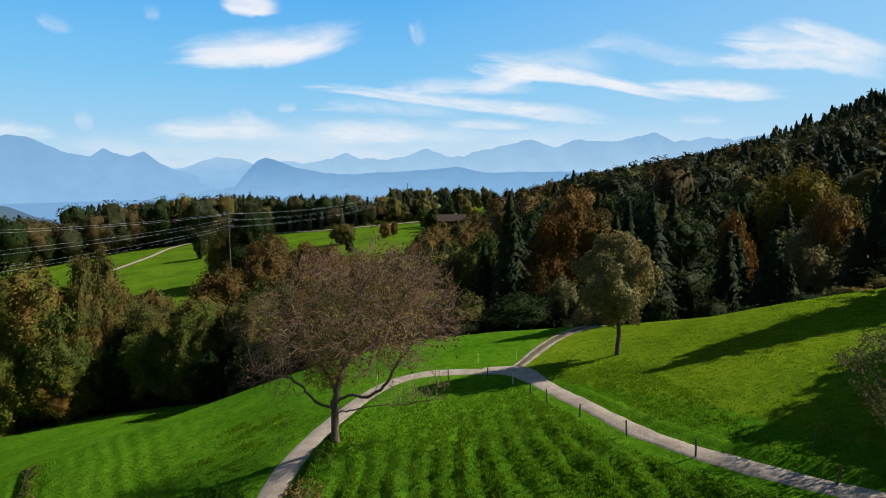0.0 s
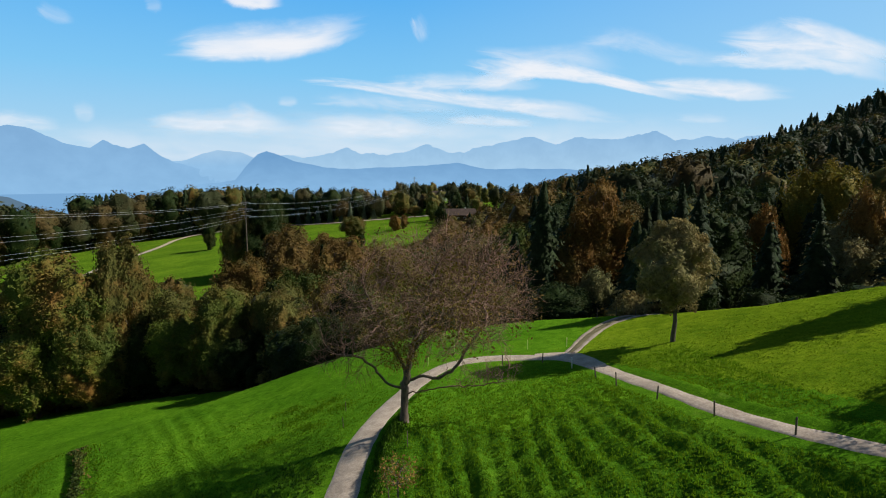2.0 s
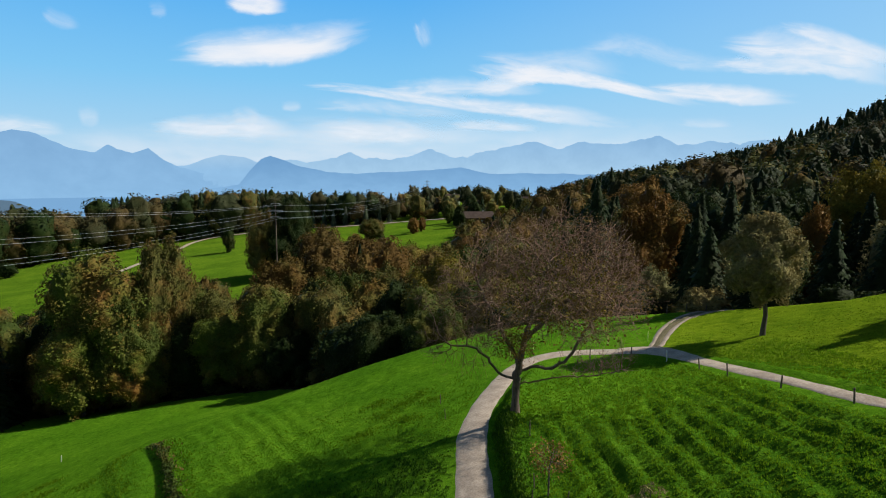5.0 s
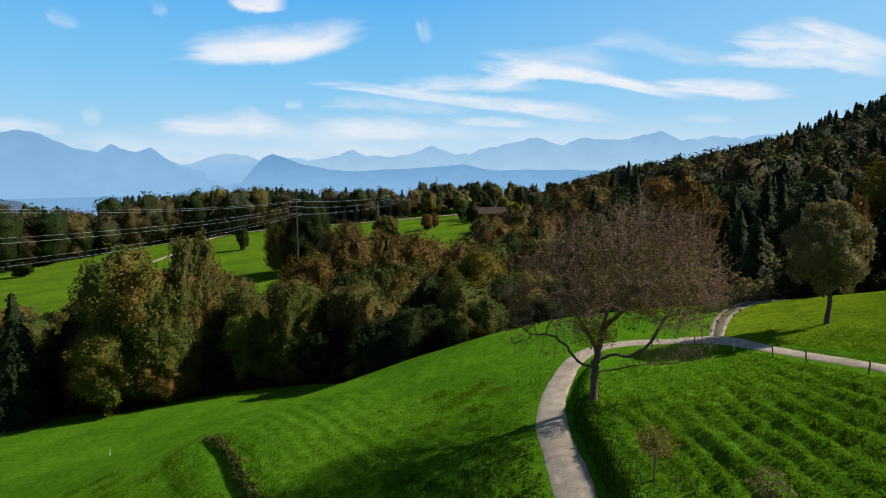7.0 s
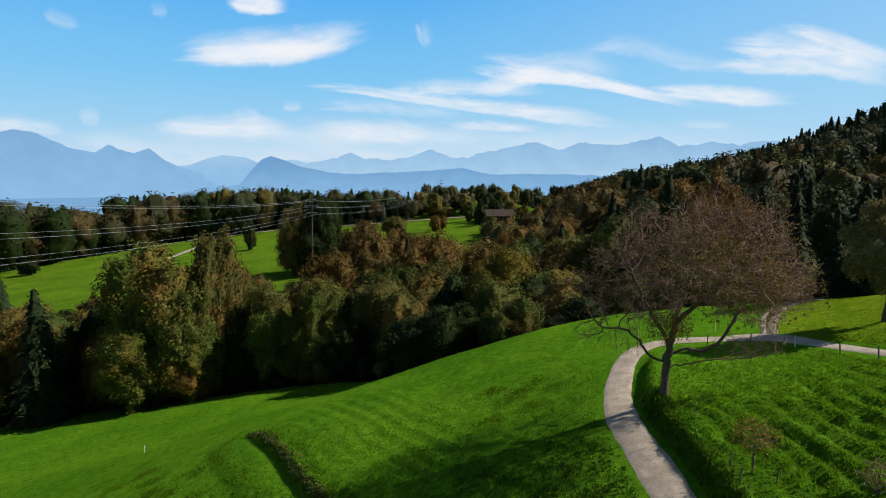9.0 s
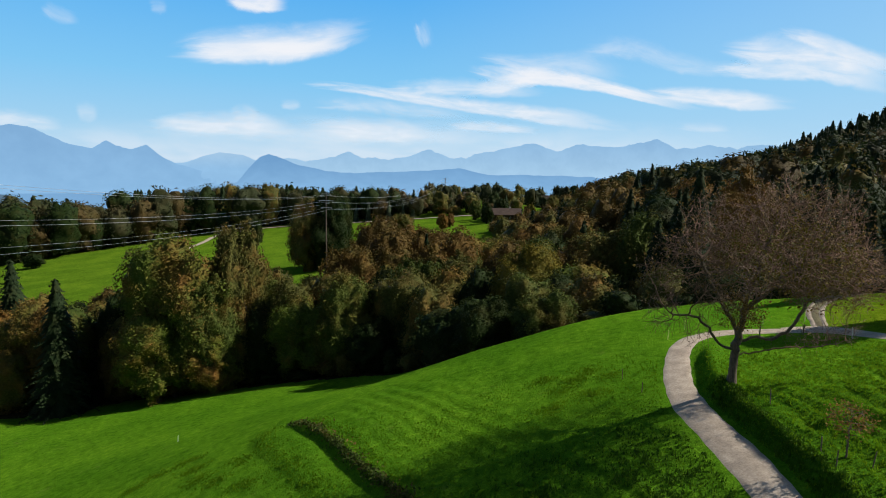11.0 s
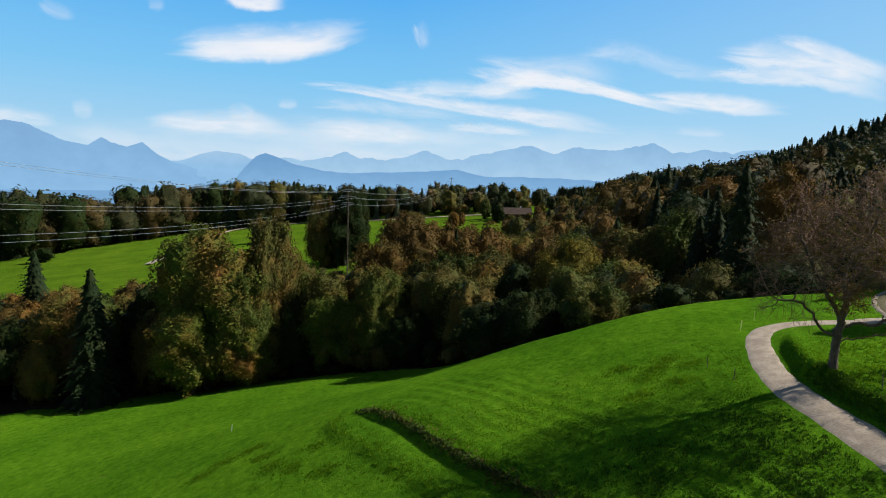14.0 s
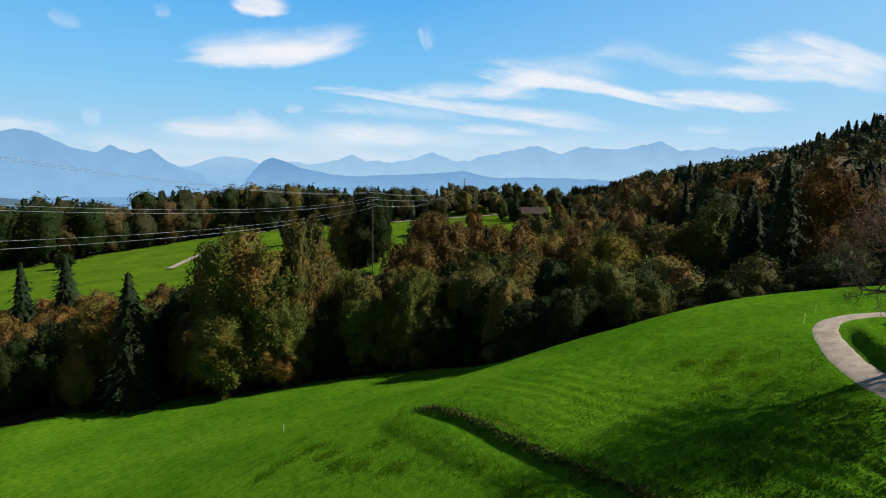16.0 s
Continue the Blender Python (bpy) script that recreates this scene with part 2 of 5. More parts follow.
def join_np(pieces):
    vs, fs, n = [], [], 0
    for v, f in pieces:
        vs.append(v)
        fs.append(f + n)
        n += len(v)
    return np.concatenate(vs), np.concatenate(fs)


def leaves_np(centre, normal, size, aspect=0.6, spread=0.7, r=rng):
    """Rhombic leaf sprays at the centres, facing roughly along normal."""
    n = len(centre)
    d = normal + spread * r.normal(size=(n, 3))
    d /= np.linalg.norm(d, axis=1, keepdims=True) + 1e-9
    u = np.cross(d, r.normal(size=(n, 3)))
    u /= np.linalg.norm(u, axis=1, keepdims=True) + 1e-9
    v = np.cross(d, u)
    s = np.broadcast_to(np.asarray(size, float), (n,))[:, None]
    lift = d * s * 0.18
    q = np.stack([centre + u * s, centre + v * s * aspect + lift, centre - u * s, centre - v * s * aspect + lift], 1).reshape(-1, 3)
    return q, np.arange(4 * n).reshape(-1, 4)


# ---------------------------------------------------------------- the lie of the land
SLOPE = [-0.65, 9.37, -1.51, -0.54, -0.34, -1.35, 0.26, -0.19]
SWELLS = [(12, 75, 1.69), (28, 55, -0.9), (10, 45, 0.89), (33, 32, 0.1), (-25, 63, 2.07), (-20, 99, -1.81),
          (-44, 77, 0.36), (36, 68, -1.6), (50, 57, -0.63), (-6, 75, 0.92), (60, 30, 0.08), (68, 54, -1.3), (-60, 118, 0.2)]
EDGE_X = [-200, -120, -88, -72, -56, -37, -23, -8, 0, 15, 27, 35, 41, 47, 60, 90, 200]
EDGE_Y = [96, 104, 112, 119, 117, 112, 105, 86, 80, 79, 77, 73, 68, 62, 57, 56, 56]
LEFT_WAY = [(6.6, 14), (6.9, 24), (7.6, 31), (7.95, 36), (8.05, 41), (8.4, 46), (9.6, 50.6), (11.8, 56.2), (14.4, 60.2), (17.2, 61.4),
            (20.2, 61.0), (23.4, 59.7), (26.2, 57.8), (27.6, 54.0), (28.4, 49.5), (29.3, 44.7), (30.1, 41.0), (30.9, 37.4),
            (31.8, 34.8), (33.3, 31.7), (36.0, 27.4), (40.5, 21.5), (46, 14)]
TRACK = [(26.0, 58.2), (27.5, 60.5), (29.8, 64.9), (32.4, 68.6), (34.4, 70.3), (36.8, 71.0), (40.5, 70.6)]


def ease(a, b, x):
    t = np.clip((x - a) / (b - a), 0, 1)
    return t * t * (3 - 2 * t)


def spline(points, step=0.4):
    """A smooth line through the points of a plan."""
    p = np.asarray(points, float)
    p = np.vstack([2 * p[0] - p[1], p, 2 * p[-1] - p[-2]])
    out = []
    for i in range(1, len(p) - 2):
        n = max(2, int(np.linalg.norm(p[i + 1] - p[i]) / step))
        t = np.linspace(0, 1, n, endpoint=False)[:, None]
        a, b, c, d = p[i - 1], p[i], p[i + 1], p[i + 2]
        out.append(0.5 * (2 * b + (c - a) * t + (2 * a - 5 * b + 4 * c - d) * t**2 + (3 * b - a - 3 * c + d) * t**3))
    return np.vstack(out + [p[-2:-1]])


WAY, RUTS = spline(LEFT_WAY), spline(TRACK)
BANK = spline([(-26.3, 64.8), (-24.2, 62.0), (-20.9, 56.7), (-17.9, 51.0), (-13.2, 43.2), (-9.5, 36.5), (-7.0, 30)], 0.5)
TERRACE = spline([(-27.8, 66.2), (-29.3, 64.0), (-28.6, 61.2), (-25.5, 56.0), (-22.0, 50.5), (-17.5, 43.5), (-14.5, 37)], 0.5)


def ripple(x, y, scale, seed=0.0):
    """Cheap smooth noise in -1..1 from turned waves."""
    out = 0
    for k, (a, f) in enumerate(((0.3, 1.0), (1.5, 1.31), (2.5, 1.73), (4.1, 2.27), (5.3, 2.9))):
        u = (x * math.cos(a + seed) + y * math.sin(a + seed)) * f / scale
        w = (-x * math.sin(a + seed) + y * math.cos(a + seed)) * f / scale
        out = out + np.sin(u + 1.7 * np.sin(0.6 * w + k + seed)) * np.cos(w * 0.8 + k) / (1 + 0.5 * k)
    return out / 2.2


def from_line(x, y, line, reach):
    """Distance of points from a line of a plan, and the side: + to the right of its way."""
    x, y = np.asarray(x, float), np.asarray(y, float)
    far, side, along = np.full(x.shape, 1e3), np.ones(x.shape), np.zeros(x.shape)
    lo, hi = line.min(0) - reach, line.max(0) + reach
    near = (x > lo[0]) & (x < hi[0]) & (y > lo[1]) & (y < hi[1])
    px, py = x[near], y[near]
    d_, s_, a_ = np.full(px.shape, 1e3), np.ones(px.shape), np.zeros(px.shape)
    for i, (a, b) in enumerate(zip(line[:-1], line[1:])):
        e = b - a
        t = np.clip(((px - a[0]) * e[0] + (py - a[1]) * e[1]) / (e @ e), 0, 1)
        qx, qy = px - a[0] - t * e[0], py - a[1] - t * e[1]
        d = np.hypot(qx, qy)
        closer = d < d_
        d_ = np.where(closer, d, d_)
        s_ = np.where(closer, np.sign(e[1] * qx - e[0] * qy), s_)
        a_ = np.where(closer, (i + t) / (len(line) - 1), a_)
    far[near], side[near], along[near] = d_, s_, a_
    return far, side, along


def rough_ground(x, y):
    """The height of the land without its small relief."""
    x, y = np.asarray(x, float), np.asarray(y, float)
    cx, cy = np.clip(x, -95, 66), np.clip(y, 0, 128)
    X, Y = (cx - 11.4) / 30, (cy - 45.6) / 30
    k = SLOPE
    near = k[0] + k[1] * X + k[2] * Y + k[3] * X * X + k[4] * X * Y + k[5] * Y * Y + k[6] * X * X * Y + k[7] * X**3
    for a, b, h in SWELLS:
        near = near + h * np.exp(-((cx - a) ** 2 + (cy - b) ** 2) / 338)
    near = near + 0.22 * (x - cx) + 0.05 * np.minimum(y - cy, 0)
    wood = -22 + 0.104 * (np.clip(x, -600, 60) + 100) + 0.03 * (np.minimum(y, 480) - 297) - 0.03 * np.maximum(y - 480, 0) - 0.11 * np.maximum(y - 700, 0)
    wood = wood - 0.05 * np.clip(y - 300, 0, 300) * ease(0, 70, x)
    wood = wood - 8 * np.exp(-(((y - 138) / 30) ** 2)) * (1 - ease(0, 50, x))
    far = np.hypot(x, y)
    crest = np.interp(np.degrees(np.arctan2(x, np.maximum(y, 1))), [8, 14, 18, 23.7, 28, 31, 34, 36.5, 45, 60, 75], [-22, -16, -6, 14, 30, 48, 62, 77, 106, 122, 40])
    up = ease(120, 800, far) ** 1.15 * (1 - ease(950, 2000, far)) * ease(8, 24, np.degrees(np.arctan2(x, np.maximum(y, 1))))
    wood = wood * (1 - up) + crest * up
    s = y - np.interp(x, EDGE_X, EDGE_Y)
    w = ease(-1, 20, s)
    return near * (1 - w) + wood * w


def ground(x, y, detail=True):
    x, y = np.asarray(x, float), np.asarray(y, float)
    z = rough_ground(x, y)
    s = y - np.interp(x, EDGE_X, EDGE_Y)
    meadow = (1 - ease(-6, 2, s)) * ease(-130, -90, x) * (1 - ease(75, 95, x))
    d, side, along = from_line(x, y, BANK, 24)
    q = -d * side
    ends = ease(0.0, 0.1, along) * (1 - ease(0.75, 1.0, along))
    z = z + meadow * ends * (0.32 * ease(-0.3, 0.6, q) * np.exp(-np.maximum(q, 0) / 5.5) - 0.14 * np.exp(-((q + 0.5) / 0.5) ** 2))
    lines = np.sin(q * 2 * np.pi / 1.7 + 2.2 * ripple(x, y, 7.0) + 0.9 * ripple(x, y, 2.4, 3.0))
    z = z + meadow * 0.13 * lines * (0.55 + 0.6 * ripple(x, y, 5.0, 2.0)) * ease(0.5, 2, q) * (1 - ease(8, 17, q)) * ease(0, 0.06, along)
    d2, side2, along2 = from_line(x, y, TERRACE, 8)
    q2 = -d2 * side2
    ends2 = ease(0.0, 0.12, along2) * (1 - ease(0.7, 1.0, along2))
    z = z + meadow * ends2 * 0.3 * ease(-0.7, 0.8, q2) * np.exp(-np.maximum(q2, 0) / 2.5)
    d3, side3, along3 = from_line(x, y, WAY, 4)
    field = ease(1.6, 3.0, d3) * ease(8.5, 10.5, x) * (1 - ease(27, 33, x + 0.25 * (y - 40))) * (1 - ease(46, 56, y)) * ease(4, 14, y) * meadow
    row = np.sin((x + 0.04 * y + 0.9 * ripple(x, y, 4.0)) * 2 * np.pi / 1.6)
    lush = 1 - ease(34, 50, y + 2 * ripple(x, y, 3.0, 5.0))
    z = z + field * ((0.04 + 0.22 * lush) * row * (0.55 + 0.45 * ripple(x, y, 2.2, 1.0)) + (0.06 + 0.17 * lush) * ripple(x, y, 0.8, 2.0) + 0.07 * ripple(x, y, 0.42, 4.0))
    z = z + 0.9 * ease(1.5, 2.8, d3) * np.exp(-np.maximum(d3 - 2.5, 0) / 1.8) * (side3 > 0) * ease(0.02, 0.06, along3) * (1 - ease(0.36, 0.46, along3)) * meadow
    z = z + meadow * (0.09 * ripple(x, y, 4.0) + 0.045 * ripple(x, y, 1.1, 0.5) + 0.018 * ripple(x, y, 0.45, 1.5))
    rough_bit = meadow * (1 - ease(-22, -12, x)) * (1 - ease(58, 70, y))
    z = z + rough_bit * 0.07 * ripple(x, y, 1.4, 3.0)
    coarse = meadow * ease(-14, -6, x + 0.4 * (46 - y)) * (1 - ease(43, 49, y)) * (side3 < 0) * ease(0.9, 2.5, d3) * (1 - ease(7, 9, x))
    z = z + coarse * (0.11 * ripple(x, y, 0.9, 4.5) + 0.06 * ripple(x, y, 0.5, 2.5))
    flat = 1 - ease(1.3, 2.3, d3)
    z = z * (1 - flat) + (rough_ground(x, y) - 0.02) * flat
    # a low cut bank on the upper side of the way
    cut = np.exp(-((d3 * -side3 - 1.35) / 0.3) ** 2) * ease(0.6, 0.66, along3) * (side3 < 0)
    z = z + 0.3 * cut * meadow
    d4, _, _ = from_line(x, y, RUTS, 3)
    worn = 1 - ease(1.4, 2.3, d4)
    z = z * (1 - worn) + (rough_ground(x, y) - 0.03) * worn
    return z


def spot(x, y, sink=0.0):
    """A place on the ground."""
    wild = y > np.interp(x, EDGE_X, EDGE_Y) + 3 or abs(x) > 130
    z = rough_ground(x, y) if wild else ground(np.array([x]), np.array([y]))[0]
    return (x, y, float(z) - sink)


def axis_lines(dense, step, out):
    """Lines of a grid, close within dense and wider and wider outside it."""
    mid = list(np.arange(dense[0], dense[1] + step, step))
    lo, g = [mid[0]], step
    while lo[-1] > out[0]:
        g *= 1.09
        lo.append(lo[-1] - g)
    hi, g = [mid[-1]], step
    while hi[-1] < out[1]:
        g *= 1.045
        hi.append(hi[-1] + g)
    return np.array(lo[:0:-1] + mid + hi[1:])


def far_meadow(x, y):
    """1 where the far side is open meadow."""
    back = np.interp(x, [-400, -218, -205, -159, -110, -84, -52, -17, 20, 60, 95], [290, 300, 330, 366, 384, 381, 368, 361, 355, 342, 330])
    front = np.interp(x, [-400, -130, -60, -38, -15, 20, 95], [176, 172, 172, 205, 250, 292, 305])
    return (y > front) & (y < back) & (x < 95)


gx, gy = axis_lines((-66, 56), 0.4, (-4200, 4200)), axis_lines((24, 88), 0.4, (-500, 4850))
GX, GY = np.meshgrid(gx, gy, indexing="ij")
GZ = ground(GX, GY)
i, j = np.meshgrid(np.arange(len(gx) - 1), np.arange(len(gy) - 1), indexing="ij")
ny = len(gy)
faces = np.stack([i * ny + j, (i + 1) * ny + j, (i + 1) * ny + j + 1, i * ny + j + 1], -1).reshape(-1, 4)
mx, my = (GX[:-1, :-1] + GX[1:, 1:]) / 2, (GY[:-1, :-1] + GY[1:, 1:]) / 2
inside = (my - np.interp(mx, EDGE_X, EDGE_Y) < 1.0 + 0.8 * ripple(mx, my, 2.5))
which = np.where(inside, 0, np.where(far_meadow(mx, my) | (my > 650) | ((my > 205) & (mx < 70)), 1, 2)).ravel()
rank = ((1 - ease(36, 50, my + 3 * ripple(mx, my, 2.0, 5.0))) > 0.5) & (mx > 9.6 + 0.3 * ripple(mx, my, 1.2)) & (my > 8 + 2 * ripple(mx, my, 3.0)) & (mx < 34 - 0.25 * (my - 30) + 1.5 * ripple(mx, my, 3.0, 2.0))
which = np.where(inside.ravel() & rank.ravel() & (from_line(mx.ravel(), my.ravel(), WAY, 4)[0] > 1.6), 3, which)
left = inside.ravel() & (which == 0) & (mx < np.where(my < 58, 27 + 0.43 * (58 - my), 26.2 + 0.68 * (my - 58))).ravel()
which = np.where(left, 4, which)
me = mesh_np("ground", np.stack([GX, GY, GZ], -1).reshape(-1, 3), faces, [GRASS, GRASS_FAR, SOIL, GRASS_LUSH, GRASS_COOL], which, True)
tagged(new("ground", me), "rolling green meadow hillside falling to a wooded ravine", "ground", kind="structure")


# ---------------------------------------------------------------- ways
def ribbon(name, line, width, mat, label, lift=0.03, across=9, category="path", wobble=0.07):
    d = np.gradient(line, axis=0)
    d /= np.linalg.norm(d, axis=1, keepdims=True)
    side = np.stack([d[:, 1], -d[:, 0]], 1)
    u = np.linspace(-1, 1, across)
    n = len(line)
    s = np.linspace(0, n * 0.4, n)
    left = width / 2 + wobble * (0.6 * np.sin(s * 0.9) + 0.4 * np.sin(s * 2.3 + 1) + 0.08 * rng.normal(size=n))
    right = width / 2 + wobble * (0.6 * np.sin(s * 0.8 + 2) + 0.4 * np.sin(s * 2.7) + 0.08 * rng.normal(size=n))
    half = np.where(u[None] < 0, left[:, None], right[:, None])
    xy = line[:, None] + side[:, None] * (u[None] * half)[..., None]
    z = rough_ground(xy[..., 0], xy[..., 1]) + lift + 0.035 * (1 - u[None] ** 2) - 0.09 * (np.abs(u[None]) > 0.99)
    z = z - 0.025 * np.exp(-((np.abs(u[None]) - 0.5) / 0.16) ** 2)
    v = np.concatenate([xy, z[..., None]], -1).reshape(-1, 3)
    a, b = np.meshgrid(np.arange(n - 1), np.arange(across - 1), indexing="ij")
    f = np.stack([a * across + b, a * across + b + 1, (a + 1) * across + b + 1, (a + 1) * across + b], -1).reshape(-1, 4)
    return tagged(new(name, mesh_np(name, v, f, [mat], None, True)), label, category, kind="structure")


ribbon("path", WAY, np.interp(np.linspace(0, 1, len(WAY)), [0, 0.3, 0.5, 0.6, 0.72, 1], [2.6, 2.45, 2.2, 1.7, 1.3, 1.15]), GRAVEL, "pale gravel farm lane bending over the meadow")
ribbon("path", spline([(6.6, 14.1), (6.4, 6), (6.0, -20), (4.0, -90)], 1.0), 2.6, GRAVEL, "pale gravel farm lane going on down the slope", 0.12)
ribbon("path", spline([(46, 14.1), (52, 6), (62, -14), (76, -60)], 1.0), 1.6, GRAVEL, "pale gravel farm lane going on up the slope", 0.12)
d = np.gradient(RUTS, axis=0)
d /= np.linalg.norm(d, axis=1, keepdims=True)
nrm = np.stack([d[:, 1], -d[:, 0]], 1)
spread = np.linspace(0.4, 0.85, len(RUTS))[:, None]
ribbon("track_middle", RUTS, 1.1, RUT_EARTH, "brown trodden strip between the wheel ruts", 0.02, 5, wobble=0.1)
ribbon("wheel_track", RUTS - nrm * spread, 0.62, RUT_GRAVEL, "worn gravel wheel rut of the field track", 0.035, 5, wobble=0.08)
ribbon("wheel_track", RUTS + nrm * spread, 0.62, RUT_GRAVEL, "worn gravel wheel rut of the field track", 0.035, 5, wobble=0.08)
tri = spline([(23.6, 60.2), (25.6, 59.6), (26.9, 58.2), (27.6, 55.6), (28.0, 52.6)], 0.4)
ribbon("path_junction", tri, np.interp(np.linspace(0, 1, len(tri)), [0, 0.45, 1], [1.8, 2.6, 1.4]), GRAVEL, "widened gravel where lane and field track meet", 0.045, 7, wobble=0.1)
far_road = spline([(-136, 250), (-138, 280), (-138, 325), (-141, 355), (-134, 373), (-110, 379), (-84, 376), (-52, 363), (-17, 356), (20, 349)], 3)
ribbon("far_lane", far_road, 3.4, GRAVEL, "pale lane crossing the far meadow", 0.5, 5, wobble=0.1)


# ---------------------------------------------------------------- trees
def crown_np(r, height, radius, low, boughs, leaves, size, egg=0.0, rings=18, sides=26, deep=0.45, fringe=0.3, body=True, width=0.36, thick=0.2, inset=0.13):
    """A crown: an uneven mass swelling into boughs with creases between them, set all over with small leaf sprays."""
    zc, up = height * (low + (1 - low) * 0.52), height * (1 - low) * 0.5
    b = r.normal(size=(boughs, 3))
    b[:, 2] *= 0.9
    b /= np.linalg.norm(b, axis=1, keepdims=True)
    wide = width * (0.75 + 0.75 * r.random(boughs) ** 1.5)
    lobe = r.normal(size=(9, 3))
    lobe /= np.linalg.norm(lobe, axis=1, keepdims=True)
    amp = deep * (0.4 + 0.45 * r.random(boughs) + 0.4 * np.cos((np.arccos(np.clip(b @ lobe.T, -1, 1)).min(1) / 0.75).clip(0, 1.57)))
    fine_b = r.normal(size=(3 * boughs, 3))
    fine_b /= np.linalg.norm(fine_b, axis=1, keepdims=True)

    def surface(d):
        ang = np.arccos(np.clip(d @ b.T, -1, 1)) / wide
        big_ = (amp * np.sqrt(np.maximum(0, 1 - ang ** 2))).max(1)
        small = (0.075 * np.sqrt(np.maximum(0, 1 - (np.arccos(np.clip(d @ fine_b.T, -1, 1)) / (0.45 * width)) ** 2))).max(1)
        own = np.sqrt(np.maximum(0, 1 - (np.arccos(np.clip(d @ lobe.T, -1, 1)).min(1) / 0.95) ** 2))
        calm = 1 - 0.6 * np.clip(d[:, 2], 0, 1) ** 1.5
        k = (0.86 - deep * calm + 0.24 * own + big_ * calm + small)[:, None]
        return np.array([0, 0, zc]) + d * k * np.stack([radius * (1 + egg * d[:, 2]), radius * (1 + egg * d[:, 2]), up + 0 * d[:, 2]], 1)

    def across(d):
        t1 = np.cross(d, [0.31, 0.2, 0.93])
        t1 /= np.linalg.norm(t1, axis=1, keepdims=True) + 1e-9
        t2 = np.cross(d, t1)
        p0 = surface(d)
        n = np.cross(surface((d + 0.07 * t1) / 1.00245) - p0, surface((d + 0.07 * t2) / 1.00245) - p0)
        n /= np.linalg.norm(n, axis=1, keepdims=True) + 1e-9
        return p0, np.where((n * d).sum(1, keepdims=True) < 0, -n, n)

    d = r.normal(size=(leaves, 3))
    d[:, 2] += 0.12
    tuft = b[:, :] + 0.06 * r.normal(size=(boughs, 3))
    loose = r.random(leaves) < fringe
    d[loose] = tuft[(r.random(loose.sum()) * len(tuft)).astype(int)] + 0.09 * r.normal(size=(loose.sum(), 3))
    d /= np.linalg.norm(d, axis=1, keepdims=True)
    p, n = across(d)
    lift = np.where(loose, 0.07 * r.random(leaves) ** 1.5, thick * (0.18 - r.random(leaves)))
    p = p + (0.5 * n + 0.5 * d) * (lift * radius)[:, None] + r.normal(size=p.shape) * 0.02 * radius
    sprays = leaves_np(p, n + np.array([0, 0, 0.2]), size * (0.5 + 1.0 * r.random(leaves) ** 1.5), 0.55, 0.5, r)
    if not body:
        return sprays, np.zeros(len(sprays[1]), bool), surface(b)
    th, ph = np.linspace(0.04, np.pi - 0.04, rings), np.arange(sides) * 2 * np.pi / sides
    g = np.stack([np.outer(np.sin(th), np.cos(ph)), np.outer(np.sin(th), np.sin(ph)), np.outer(np.cos(th), np.ones(sides))], -1).reshape(-1, 3)
    i_, j_ = np.meshgrid(np.arange(rings - 1), np.arange(sides), indexing="ij")
    n_ = (j_ + 1) % sides
    f = np.stack([i_ * sides + j_, (i_ + 1) * sides + j_, (i_ + 1) * sides + n_, i_ * sides + n_], -1).reshape(-1, 4)
    mass, gn = across(g)
    mass = mass - (0.5 * gn + 0.5 * g) * inset * radius + r.normal(size=g.shape) * 0.015 * radius
    return join_np([(mass, f), sprays]), np.concatenate([np.ones(len(f), bool), np.zeros(len(sprays[1]), bool)]), surface(b)


def limbs_np(r, height, girth, targets, sides=6, reach=1.0):
    """A tapered trunk with limbs out to some of the targets."""
    z = np.linspace(-0.6, height * 0.9, 9)
    sway = np.cumsum(r.normal(size=(9, 2)), 0) * 0.012 * height
    sway -= sway[0]
    trunk = np.column_stack([sway, z])
    pieces = [tube_np(trunk, girth * (1.25 - 1.12 * np.linspace(0, 1, 9) ** 0.75), sides + 2)]
    for c in targets:
        start = np.clip(c[2] * 0.62 / (height * 0.9), 0.16, 0.86)
        a = np.array([np.interp(start * height * 0.9, z, trunk[:, k]) for k in range(3)])
        t = np.linspace(0, 1, 6)[:, None]
        bend = a + (c * reach + a * (1 - reach) - a) * t
        bend[:, 2] += 0.1 * height * (np.sin(np.pi * t[:, 0]) * -0.25)
        bend[1:5] += r.normal(size=(4, 3)) * 0.012 * height
        pieces.append(tube_np(bend, girth * (0.5 - 0.43 * t[:, 0]) * (1.05 - start * 0.6), sides))
    return join_np(pieces)


def broadleaf(name, seed, height, radius, low, boughs, leaves, size, leaf, label, category="tree", group="", egg=0.0, bark=None, body=True, deep=0.45, fringe=0.35, rings=24, sides=34, width=0.32):
    r = np.random.default_rng(seed)
    (v, f), soft, c = crown_np(r, height, radius, low, boughs, leaves, size, egg, rings, sides, deep, fringe, body, width)
    tree = thing(name, (0, 0, 0), label, category, group)
    part("trunk", mesh_np("trunk", *limbs_np(r, height, 0.016 * height + 0.06, c[:9], 6, 0.85), [bark or BARK], None, True), None, tree, "dark bark trunk with limbs")
    part("crown", mesh_np("crown", v, f, [LEAF[leaf]], None, soft), None, tree)
    return tree


